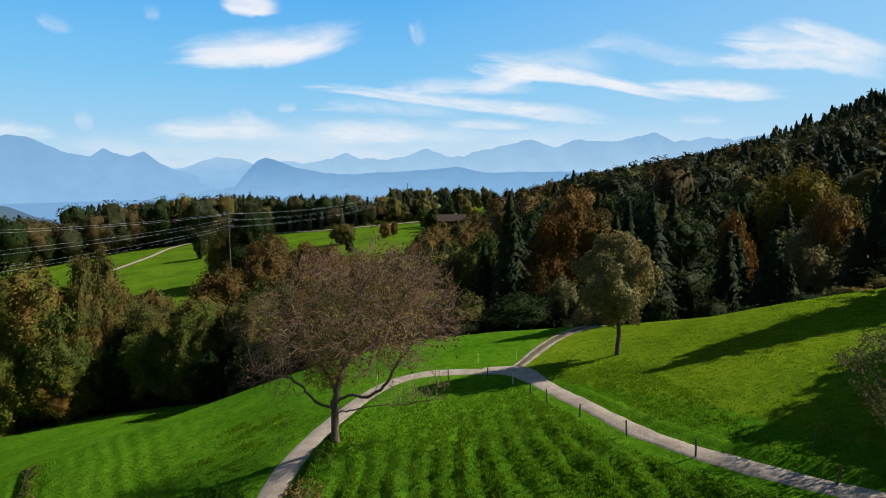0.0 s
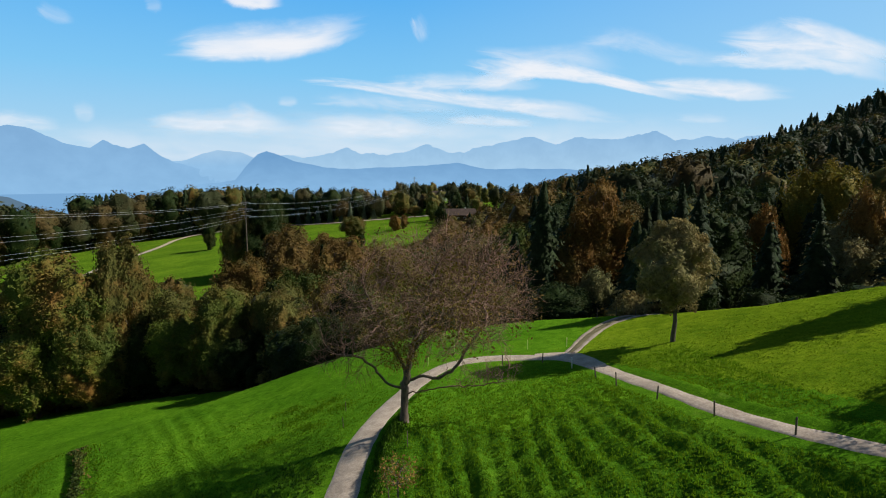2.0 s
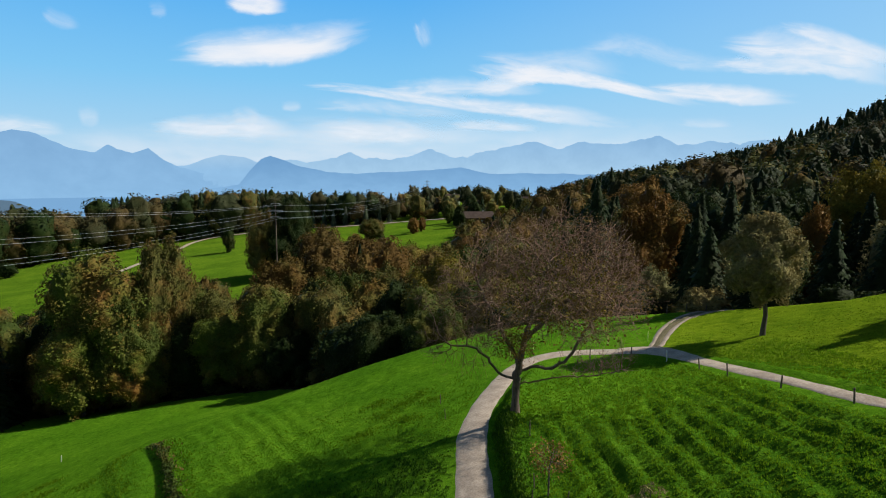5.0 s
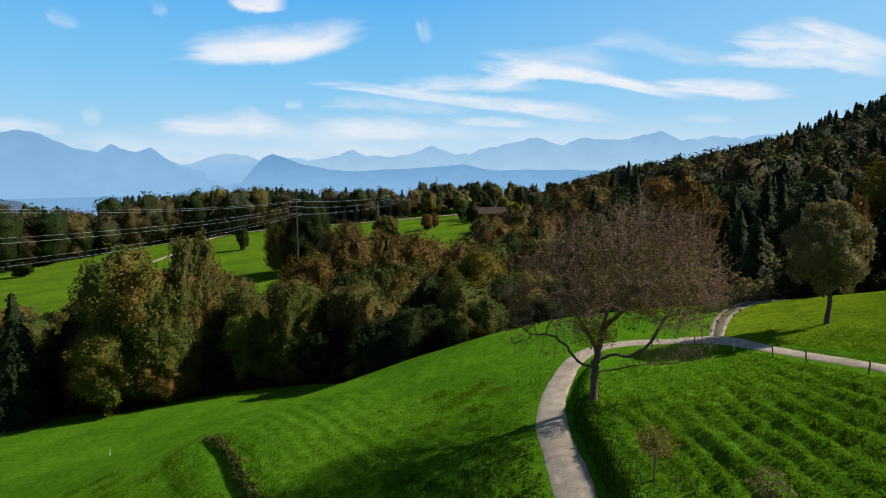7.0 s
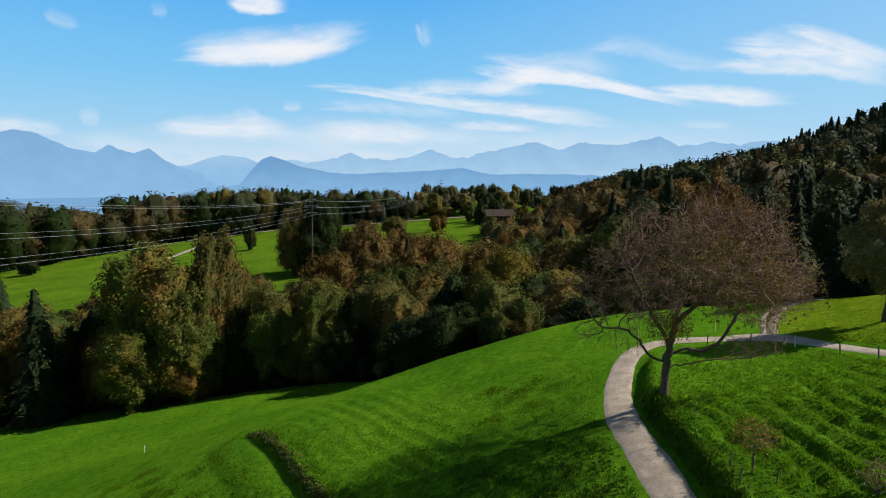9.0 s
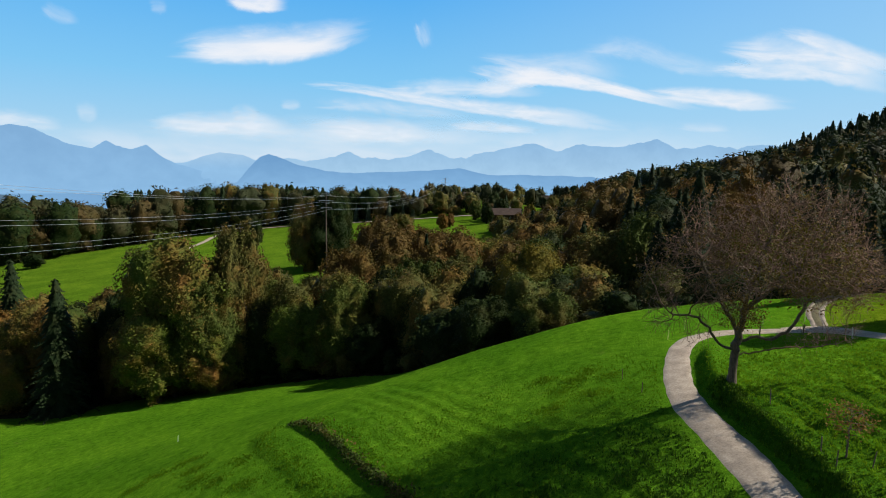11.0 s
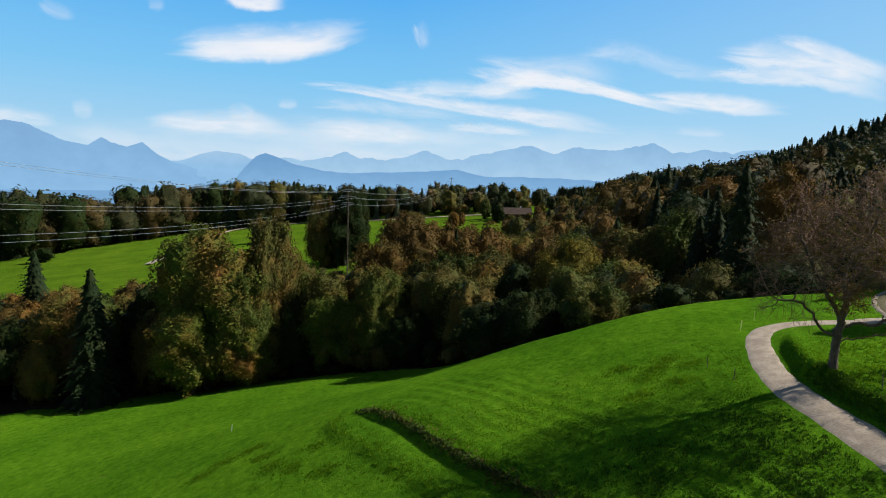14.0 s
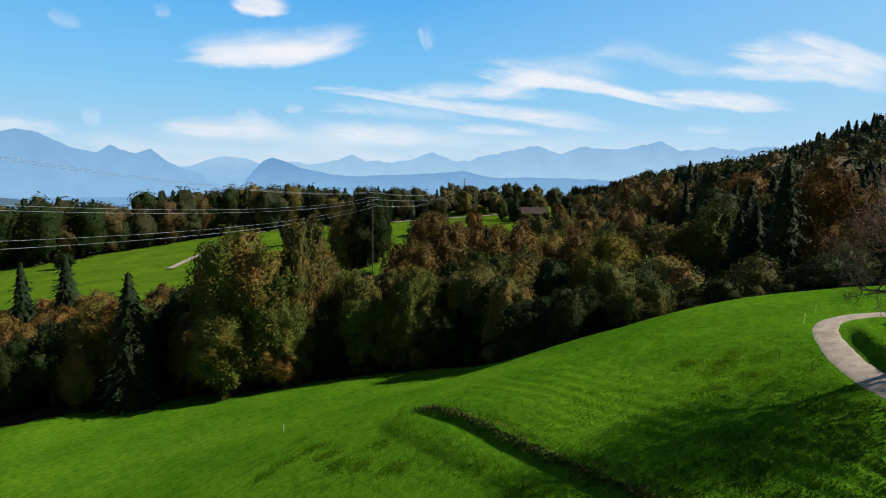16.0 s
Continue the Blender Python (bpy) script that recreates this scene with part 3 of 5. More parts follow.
def needles_np(r, height, radius, tiers, per, size, low=0.06, droop=0.35):
    """Drooping boughs of a conifer in tiers."""
    cs, ns, ss = [], [], []
    for k in range(tiers):
        f = low + (1 - low) * (k + 0.5 * r.random()) / tiers
        reach = radius * (1 - f) ** 0.75 * (0.85 + 0.3 * r.random()) + 0.006 * height
        for _ in range(max(4, int(per * (1 - 0.6 * f)))):
            a = r.random() * 2 * np.pi
            own = reach * (0.72 + 0.4 * r.random())
            m = max(3, int(own / size * 2.0))
            t = (np.arange(m) + r.random()) / m
            p = np.stack([np.cos(a) * own * t, np.sin(a) * own * t, f * height - droop * own * t**1.4 + 0.12 * own * t], 1)
            p += r.normal(size=p.shape) * size * 0.28
            cs.append(p)
            ns.append(np.tile([np.cos(a) * 0.75, np.sin(a) * 0.75, 0.6], (m, 1)))
            ss.append(size * (1.15 - 0.5 * t))
    cs, ns, ss = np.concatenate(cs), np.concatenate(ns), np.concatenate(ss)
    return leaves_np(cs, ns, ss * (0.7 + 0.5 * r.random(len(ss))), 0.5, 0.4, r)


def skirts_np(r, height, radius, tiers, points, low=0.05, drop=0.5):
    """Jagged drooping layers of a conifer, closing its inside."""
    pieces = []
    for k in range(tiers):
        f = low + (1 - low) * k / tiers
        own = radius * (1 - f) ** 0.75 * (0.8 + 0.25 * r.random()) + 0.02 * radius
        a = np.linspace(0, 2 * np.pi, points, endpoint=False) + r.random()
        jag = np.where(np.arange(points) % 2, 0.55, 0.92) * (0.8 + 0.35 * r.random(points))
        top = min(height, f * height + 1.5 * (1 - low) * height / tiers)
        rings = []
        for t in (0.06, 0.55, 1.0):
            rad = own * t * (1 + (jag - 1) * t)
            rings.append(np.stack([rad * np.cos(a), rad * np.sin(a), top + (f * height - drop * own * jag - top) * t ** 1.2 + 0 * a], 1))
        i_, j_ = np.meshgrid(np.arange(2), np.arange(points), indexing="ij")
        n_ = (j_ + 1) % points
        pieces.append((np.concatenate(rings), np.stack([i_ * points + j_, (i_ + 1) * points + j_, (i_ + 1) * points + n_, i_ * points + n_], -1).reshape(-1, 4)))
    return join_np(pieces)


def conifer(name, seed, height, radius, tiers, per, size, label, group="", low=0.06):
    r = np.random.default_rng(seed)
    tree = thing(name, (0, 0, 0), label, "tree", group)
    z = np.linspace(-0.6, height, 7)
    v, f = tube_np(np.column_stack([0 * z, 0 * z, z]), 0.013 * height * (1.1 - 1.05 * np.linspace(0, 1, 7)), 7)
    part("trunk", mesh_np("trunk", v, f, [BARK], None, True), None, tree, "straight brown trunk")
    v, f = join_np([skirts_np(r, height, radius * 0.86, 22, 18, low), needles_np(r, height, radius, tiers, per, size, low)])
    part("crown", mesh_np("crown", v, f, [LEAF["spruce"]]), None, tree)
    return tree


def plant(proto, x, y, height, width, own_height, leaf=None, label="", lean=0.0, sink=0.3):
    """A copy of a tree on the ground, scaled to its height and width."""
    s, w = height / own_height, width
    m = Matrix.Translation(spot(x, y, sink)) @ pose(0, 0, 0, lean, 0, rng.random() * 360) @ Matrix.Diagonal((w, w, s, 1))
    made = copy_thing(proto, m)
    if leaf:
        for child in made.children:
            if child.name.startswith("crown"):
                child.material_slots[0].link = "OBJECT"
                child.material_slots[0].material = LEAF[leaf]
    if label:
        tagged(made, label)
    return made


WOODS = "trees of the ravine wood"
NAMES = {"green": "tall green broadleaf tree at the wood's edge", "olive": "olive-green broadleaf tree in the ravine wood",
         "deep": "dark green broadleaf tree in the shaded wood", "brown": "autumn-brown beech in the ravine wood",
         "orange": "orange autumn beech in the ravine wood", "yellow": "yellowing broadleaf tree in the ravine wood",
         "mixed": "green broadleaf tree turning rusty on top", "grey": "grey-green leafed tree at the wood's edge", "rust": "rusty orange autumn beech at the wood's edge"}
# patterns to copy, kept under the first of each kind
fine = [broadleaf("broadleaf_tree", 20 + k, 26, 7.2, lo, 130, 12500, 0.25, "green", NAMES["green"], group=WOODS, egg=e, deep=dp, width=0.26, rings=30, sides=40)
        for k, (lo, e, dp) in enumerate(((0.03, -0.04, 0.5), (0.02, -0.14, 0.56), (0.05, 0.08, 0.48), (0.0, -0.05, 0.58)))]
plainer = [broadleaf("broadleaf_tree", 40 + k, 25, 7.2, lo, 90, 4300, 0.3, "olive", NAMES["olive"], group=WOODS, egg=e, deep=0.5, width=0.3, rings=20, sides=28)
           for k, (lo, e) in enumerate(((0.14, 0.05), (0.1, -0.1), (0.2, 0.15)))]
spruces = [conifer("spruce_tree", 60 + k, 27, 7.4, 30, 9, 0.42, "dark green spruce standing in the ravine wood", WOODS) for k in range(2)]
bush_kinds = [broadleaf("bush", 80 + k, 5, 2.4, 0.0, 40, 900, 0.2, "deep", "dark green bush at the foot of the wood", "bush", "bushes along the wood", rings=10, sides=14) for k in range(2)]

# trees whose tops stand out: place, height of the top, width, leaf
MARKED = [(-124, 160, -19, 1.2, "orange"), (-104, 133, -16, 1.1, "orange"), (-92, 124, -13, 1.0, "olive"), (-88, 121, -13.5, 0.7, "orange"), (-93, 117.5, -20, 0.7, "olive"), (-74, 120.5, -16, 0.5, "brown"), (-62.5, 119, 0.6, 1.42, "mixed"), (-62, 117.5, -13, 0.7, "orange"),
          (-55.5, 118, -2.8, 0.8, "green"), (-50.3, 123, 5.2, 0.8, "olive"), (-63.5, 114, -12.5, 0.95, "mixed"), (-47, 122, -13, 0.9, "deep"),
          (-40, 125, -6, 1.0, "olive"), (-29.5, 138, -0.5, 1.1, "orange"), (-22, 143, 0.2, 1.1, "brown"), (-28.5, 117.5, -5.3, 0.9, "green"), (-9, 139, 2.8, 1.15, "brown"), (-13, 151, 2.2, 1.2, "brown"), (-25, 160, 2.2, 1.2, "brown"),
          (-11.5, 112, -6.5, 0.9, "deep"), (-17, 174, 0.5, 1.2, "brown"), (-6, 128, -1, 1.1, "olive"), (6, 109, 2.2, 0.9, "yellow"),
          (3, 123, 0.6, 1.1, "brown"), (13, 118, 2.5, 1.1, "brown"), (22, 116, 5.5, 1.1, "olive"), (35.5, 99, 5.8, 0.8, "brown"),
          (39, 93, 3.0, 0.7, "grey"), (40, 102, 16.8, 0.95, "rust"), (48, 117, 14, 1.0, "brown"), (67, 99, 12, 0.45, "rust"), (73, 84, 15, 0.65, "orange"),
          (70, 82, 13.3, 0.95, "grey"), (86, 113, 20.7, 1.2, "yellow"), (57, 161, 14, 1.3, "orange"), (18, 101, -2, 0.8, "deep"),
          (25, 100, 0, 0.8, "olive"), (-2, 104, -7, 0.8, "deep"), (-37, 118, -10, 0.9, "mixed"), (-54, 117, -15, 0.8, "mixed"), (50, 90, 6.6, 0.62, "grey")]
FIRS = [(27, 104, 9, 1.1), (38, 98, 5.5, 1.1), (45, 101, 7, 1.2), (34, 112, 10, 1.1), (45, 97, 11, 1.1), (30.5, 97, 18.0, 1.1), (56, 106, 17.6, 1.0), (-82, 114, -4.8, 1.15), (-121, 141, -7.5, 1.1), (-118, 153, -7.5, 1.2), (-13, 140, 2.2, 0.8),
        (33, 103, 8, 0.9), (49, 103, 14, 0.9), (62, 112, 17, 1.0), (76, 100, 16, 1.0), (20, 127, 7, 0.9), (69.5, 228, 21, 1.0), (73, 231, 20, 0.9)]
taken = []
for n, (x, y, top, w, leaf) in enumerate(MARKED):
    h = top - spot(x, y)[2]
    plant(fine[n % 4], x, y, h, w, 25.5, leaf, NAMES[leaf])
    taken.append((x, y))
for n, (x, y, top, w) in enumerate(FIRS):
    h = top - spot(x, y)[2]
    plant(spruces[n % 2], x, y, h, w, 27)
    taken.append((x, y))


def wooded(x, y):
    s = y - np.interp(x, EDGE_X, EDGE_Y)
    return s > 7 and not far_meadow(np.array([x]), np.array([y]))[0]


def scatter(x0, x1, y0, y1, gap, tries, ok):
    out = []
    for _ in range(tries):
        x, y = x0 + (x1 - x0) * rng.random(), y0 + (y1 - y0) * rng.random()
        if ok(x, y) and all((x - a) ** 2 + (y - b) ** 2 > gap * gap for a, b in taken):
            taken.append((x, y))
            out.append((x, y))
    return out


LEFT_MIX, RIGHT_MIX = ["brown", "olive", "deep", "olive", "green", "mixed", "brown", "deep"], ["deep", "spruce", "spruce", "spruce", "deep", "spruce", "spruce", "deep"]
for x, y in scatter(-135, 32, 84, 172, 7.0, 2600, lambda x, y: wooded(x, y) and y < np.interp(x, [-135, -50, -20, 32], [158, 158, 172, 172])):
    s = y - np.interp(x, EDGE_X, EDGE_Y)
    leaf = LEFT_MIX[int(rng.random() * 8)]
    # Most trees near the edge take the dark leaf, in place of shade.
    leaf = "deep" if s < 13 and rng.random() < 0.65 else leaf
    h = (19 + 5 * rng.random()) * (0.62 + 0.38 * ease(4, 22, s)) + (2.5 if y > 130 else 0)
    h *= 0.72 if -42 < x < 0 and s < 13 else 1.0
    top = np.interp(x, [-135, -90, -60, -50, -46, -36, -31, 10, 32], [-20, -14, -6, -6, -11, -11, -3, 1.5, 6])
    h = float(min(h, max(top - spot(x, y)[2] - 3 * rng.random(), 7)))
    plant((fine if s < 11 else plainer)[int(rng.random() * 3)], x, y, h, 0.6 + 0.3 * rng.random(), 25.5, leaf, NAMES[leaf])
# Tall spruces added mostly out of view at right, shading the wood's front.
for x, y in scatter(73, 112, 69, 104, 5.5, 400, lambda x, y: x > 0.72 * (y - 3) + 22):
    plant(spruces[int(rng.random() * 2)], x, y, 28 + 6 * rng.random(), 1.2 + 0.3 * rng.random(), 27)
for x, y in scatter(36, 128, 70, 165, 7.0, 1700, wooded):
    s = y - np.interp(x, EDGE_X, EDGE_Y)
    leaf = RIGHT_MIX[int(rng.random() * 8)]
    h = (21 + 5 * rng.random()) * (0.7 + 0.3 * ease(4, 22, s))
    if leaf == "spruce":
        plant(spruces[int(rng.random() * 2)], x, y, h * 1.05, 0.85 + 0.3 * rng.random(), 27)
    else:
        plant((fine if s < 9 else plainer)[int(rng.random() * 3)], x, y, h, 0.75 + 0.35 * rng.random(), 25.5, leaf, NAMES[leaf])
for x in np.arange(-95, 70, 4.2):
    x = x + 1.5 * rng.random()
    y = float(np.interp(x, EDGE_X, EDGE_Y)) + 3.5 + 3 * rng.random()
    # Shade at the wood's foot is put into the bushes' dark leaf colour.
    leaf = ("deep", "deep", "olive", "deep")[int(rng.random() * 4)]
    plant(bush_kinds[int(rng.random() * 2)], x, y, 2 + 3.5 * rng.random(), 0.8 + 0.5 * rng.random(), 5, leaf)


# far woods: small trees, many, in one mesh a wood
CANOPY_X = [-0.1, 0.05, 0.1, 0.15, 0.2, 0.3, 0.45, 0.6, 0.75, 1.0]
CANOPY_Y = [0.085, 0.083, 0.078, 0.055, 0.024, -0.002, -0.025, -0.06, -0.1, -0.14]


RIDGE_X = [-0.8, -0.68, -0.62, -0.595, -0.565, -0.55, -0.495, -0.466, -0.43, -0.36, -0.3, -0.2, -0.13, -0.08, 0, 0.05, 0.1, 0.2]
RIDGE_Y = [0.06, 0.058, 0.055, 0.072, 0.073, 0.045, 0.042, 0.047, 0.038, 0.034, 0.03, 0.033, 0.032, 0.033, 0.037, 0.034, 0.045, 0.05]


def far_wood(name, places, heights, label, conifers=0.3, tint=("olive", "brown", "deep", "orange", "green"), under=None, boughs=26, leaves=220, size=0.02, fir_leaf="spruce"):
    """A wood of many far trees as one mesh; under: the line its tops keep below, seen from the middle of the way."""
    r = np.random.default_rng(5)
    forms = []
    for k in range(4):
        form, soft, _ = crown_np(r, 1.0, 0.3 + 0.05 * r.random(), 0.0, boughs, leaves, size, -0.1 + 0.07 * k, 13, 18, 0.5, 0.25, True, 0.36, 0.26, 0.2)
        forms.append((*form, soft))
    for k in range(3):
        needle = needles_np(r, 1.0, 0.27, 11, 7, 0.032, 0.05)
        form = join_np([skirts_np(r, 1.0, 0.25 + 0.02 * k, 12, 10), needle])
        forms.append((*form, np.zeros(len(form[1]), bool)))
    vs, fs, ms, ss, n = [], [], [], [], 0
    for (x, y), h in zip(places, heights):
        fir = r.random() < conifers
        base = spot(x, y, 0.5)
        h = h * (1.15 if fir else 1.0)
        if under:
            h = max(4.0, min(h, 18 - y * float(np.interp(x / y, *under)) - base[2] + (1.8 * r.random() - 0.6 if fir else -8.0 * r.random() ** 1.5)))
        v, f, soft = forms[4 + int(r.random() * 3)] if fir else forms[int(r.random() * 4)]
        a, w = r.random() * 6.28, (0.9 + 0.4 * r.random()) * (1.0 if fir else max(1.0, 13 / h))
        rot = np.array([[math.cos(a), -math.sin(a), 0], [math.sin(a), math.cos(a), 0], [0, 0, 1]])
        vs.append((v * [w, w, 1] * h) @ rot.T + np.array(base))
        fs.append(f + n)
        ms.append(np.full(len(f), len(tint) if fir else int(r.random() * len(tint))))
        ss.append(soft)
        n += len(v)
    me = mesh_np(name, np.concatenate(vs), np.concatenate(fs), [LEAF[k] for k in tint] + [LEAF[fir_leaf]], np.concatenate(ms), np.concatenate(ss))
    return tagged(new(name, me), label, "wood", kind="stuff")


def sprinkle(x0, x1, y0, y1, gap, tries, ok):
    cells, out = {}, []
    for _ in range(tries):
        x, y = x0 + (x1 - x0) * rng.random(), y0 + (y1 - y0) * rng.random()
        k = (int(x // gap), int(y // gap))
        if not ok(x, y) or any((x - a) ** 2 + (y - b) ** 2 < gap * gap for i in (-1, 0, 1) for j in (-1, 0, 1) for a, b in cells.get((k[0] + i, k[1] + j), ())):
            continue
        cells.setdefault(k, []).append((x, y))
        out.append((x, y))
    return out


def beyond(x, y):
    return not far_meadow(np.array([x]), np.array([y]))[0]


FRONT_X, FRONT_Y = [-330, -218, -205, -159, -110, -84, -52, -17, 20, 60], [294, 303, 333, 369, 387, 384, 371, 364, 358, 350]
RIDGE, CANOPY = (RIDGE_X, RIDGE_Y), (CANOPY_X, CANOPY_Y)
pts = sprinkle(-330, 40, 290, 440, 8.2, 16000, lambda x, y: beyond(x, y) and 0 < y - np.interp(x, FRONT_X, FRONT_Y) < 26)
far_wood("far_woods", pts, 22 + 12 * rng.random(len(pts)), "mixed autumn wood along the far ridge", 0.22, ("far", "deep", "far_brown", "far", "deep", "olive"), RIDGE, 60, 1100, 0.02)
pts = sprinkle(-330, 40, 290, 500, 8.5, 6000, lambda x, y: beyond(x, y) and 24 < y - np.interp(x, FRONT_X, FRONT_Y) < 75)
far_wood("far_woods_behind", pts, 28 + 9 * rng.random(len(pts)), "further trees of the far ridge wood", 0.09, ("far", "far", "far_brown", "far", "deep"), RIDGE, 30, 180, 0.034)
pts = sprinkle(60, 330, 165, 480, 9.2, 4200, lambda x, y: beyond(x, y) and x < 0.95 * y + 60)
far_wood("hill_woods", pts, 23 + 7 * rng.random(len(pts)), "mixed autumn wood climbing the hill", 0.4, ("far", "deep", "far_brown", "deep", "olive", "far", "deep", "brown"), CANOPY, 60, 620, 0.027)
pts = sprinkle(120, 900, 400, 1000, 10.5, 9000, lambda x, y: x < 0.9 * y and x > 0.22 * y and math.hypot(x, y) > 640 and math.hypot(x, y) < 870)
far_wood("ridge_woods", pts, 15 + 7 * rng.random(len(pts)) ** 2, "dark spruce wood on the hill's ridge", 0.6, ("deep", "deep", "far"), None, 16, 50, 0.035)
pts = sprinkle(14, 75, 172, 300, 7.0, 1100, lambda x, y: beyond(x, y) and y > 172)
far_wood("valley_woods", pts, 15 + 7 * rng.random(len(pts)), "autumn wood in the upper ravine", 0.12, ("olive", "brown", "deep", "orange", "brown", "olive"), CANOPY, 60, 1000, 0.021)
pts = sprinkle(-20, 190, 372, 760, 17.0, 900, lambda x, y: beyond(x, y) and y > 372)
far_wood("hamlet_trees", pts, 11 + 8 * rng.random(len(pts)), "loose trees round far farmhouses", 0.04, ("far", "olive", "far"), ([-0.1, 0.3], [0.022, 0.018]), 30, 320, 0.03)

# the patterns themselves stand in the wood too
HOMES = [(-46, 131), (-15, 122), (10, 128), (28, 112), (-75, 132), (44, 128), (66, 122), (72, 92), (45, 96), (-98, 118), (58, 72.5)]
for ob, (x, y) in zip(fine + plainer + spruces + bush_kinds, HOMES):
    tall = {"b": 25.5, "s": 27}[ob.name[0]]
    size = min(1.0, 23 / tall) if ob.name[:4] != "bush" else 0.9
    ob.matrix_basis = Matrix.Translation(spot(x, y, 0.3)) @ Matrix.Diagonal((0.9, 0.9, size, 1))


# ---------------------------------------------------------------- the bare tree by the lane
def grow(seed, base, lobes, attractors, step=0.34, reach=2.6, kill=0.55, rounds=90, first=()):
    """A branching skeleton that grows towards points strewn through the lobes."""
    r = np.random.default_rng(seed)
    pts = []
    for (cx, cy, cz), (a, b, c), share in lobes:
        n = int(attractors * share)
        d = r.normal(size=(n, 3))
        d /= np.linalg.norm(d, axis=1, keepdims=True)
        pts.append(np.array([cx, cy, cz]) + d * (r.random((n, 1)) ** 0.36) * np.array([a, b, c]))
    pts = np.concatenate(pts)
    nodes, parent = [np.array(base, float)], [-1]
    for stem in first:
        at = 0 if stem[0] is None else int(np.argmin([np.linalg.norm(n - np.array(stem[0])) for n in nodes]))
        for q in spline([nodes[at]] + [np.array(s, float) for s in stem[1:]], step)[1:]:
            nodes.append(q + r.normal(size=3) * (0.015 if len(nodes) < 9 else 0.045))
            parent.append(at)
            at = len(nodes) - 1
    nodes = np.array(nodes)
    parent = list(parent)
    near_d, near_i = np.full(len(pts), 1e9), np.zeros(len(pts), int)
    fresh = np.arange(len(nodes))
    for _ in range(rounds):
        d = np.linalg.norm(pts[:, None] - nodes[None, fresh], axis=2)
        k = d.argmin(1)
        dm = d[np.arange(len(pts)), k]
        closer = dm < near_d
        near_d = np.where(closer, dm, near_d)
        near_i = np.where(closer, fresh[k], near_i)
        live = near_d > kill
        pts, near_d, near_i = pts[live], near_d[live], near_i[live]
        pull = near_d < reach
        if not pull.any():
            reach *= 1.5
            if reach > 12 or not len(pts):
                break
            fresh = np.arange(0)
            fresh = np.arange(len(nodes))[-1:]
            continue
        way = pts[pull] - nodes[near_i[pull]]
        way /= np.linalg.norm(way, axis=1, keepdims=True)
        total = np.zeros((len(nodes), 3))
        np.add.at(total, near_i[pull], way)
        grown = np.unique(near_i[pull])
        g = total[grown]
        g /= np.linalg.norm(g, axis=1, keepdims=True) + 1e-9
        g += r.normal(size=g.shape) * 0.16
        g[:, 2] += 0.05
        g /= np.linalg.norm(g, axis=1, keepdims=True)
        fresh = np.arange(len(nodes), len(nodes) + len(grown))
        nodes = np.vstack([nodes, nodes[grown] + g * step])
        parent += list(grown)
    return nodes, np.array(parent)


def bare_wood(nodes, parent, trunk, tip, power=2.3):
    """Radii by what each branch carries; then the tubes, thick ones apart from thin."""
    n = len(nodes)
    load = np.zeros(n)
    kids = np.bincount(parent[1:], minlength=n)
    load[kids == 0] = 1
    for k in range(n - 1, 0, -1):
        load[parent[k]] += load[k]
    rad = np.maximum(tip, trunk * (load / load[0]) ** (1 / power))
    thick, thin = [], []
    for lo, hi, sides, bin_ in ((0.07, 9, 9, thick), (0.03, 0.07, 5, thin), (0, 0.03, 3, thin)):
        e = np.where((rad[1:] >= lo) & (rad[1:] < hi))[0] + 1
        a, b = nodes[parent[e]], nodes[e]
        ra, rb = np.minimum(rad[parent[e]], rad[e] * 1.35), rad[e]
        d = b - a
        d /= np.linalg.norm(d, axis=1, keepdims=True) + 1e-9
        ref = np.where(np.abs(d[:, 2:3]) > 0.9, [[1.0, 0, 0]], [[0, 0, 1.0]])
        u = np.cross(d, ref)
        u /= np.linalg.norm(u, axis=1, keepdims=True)
        w = np.cross(d, u)
        an = np.arange(sides) * 2 * np.pi / sides
        ring = np.cos(an)[None, :, None] * u[:, None] + np.sin(an)[None, :, None] * w[:, None]
        v = np.concatenate([(a - d * ra[:, None] * 0.3)[:, None] + ring * ra[:, None, None], (b + d * rb[:, None] * 0.3)[:, None] + ring * rb[:, None, None]], 1)
        j = np.arange(sides)
        k = (j + 1) % sides
        f = np.stack([j, k, sides + k, sides + j], 1)[None] + (np.arange(len(e)) * 2 * sides)[:, None, None]
        bin_.append((v.reshape(-1, 3), f.reshape(-1, 4)))
    return join_np(thick), join_np(thin), rad, kids


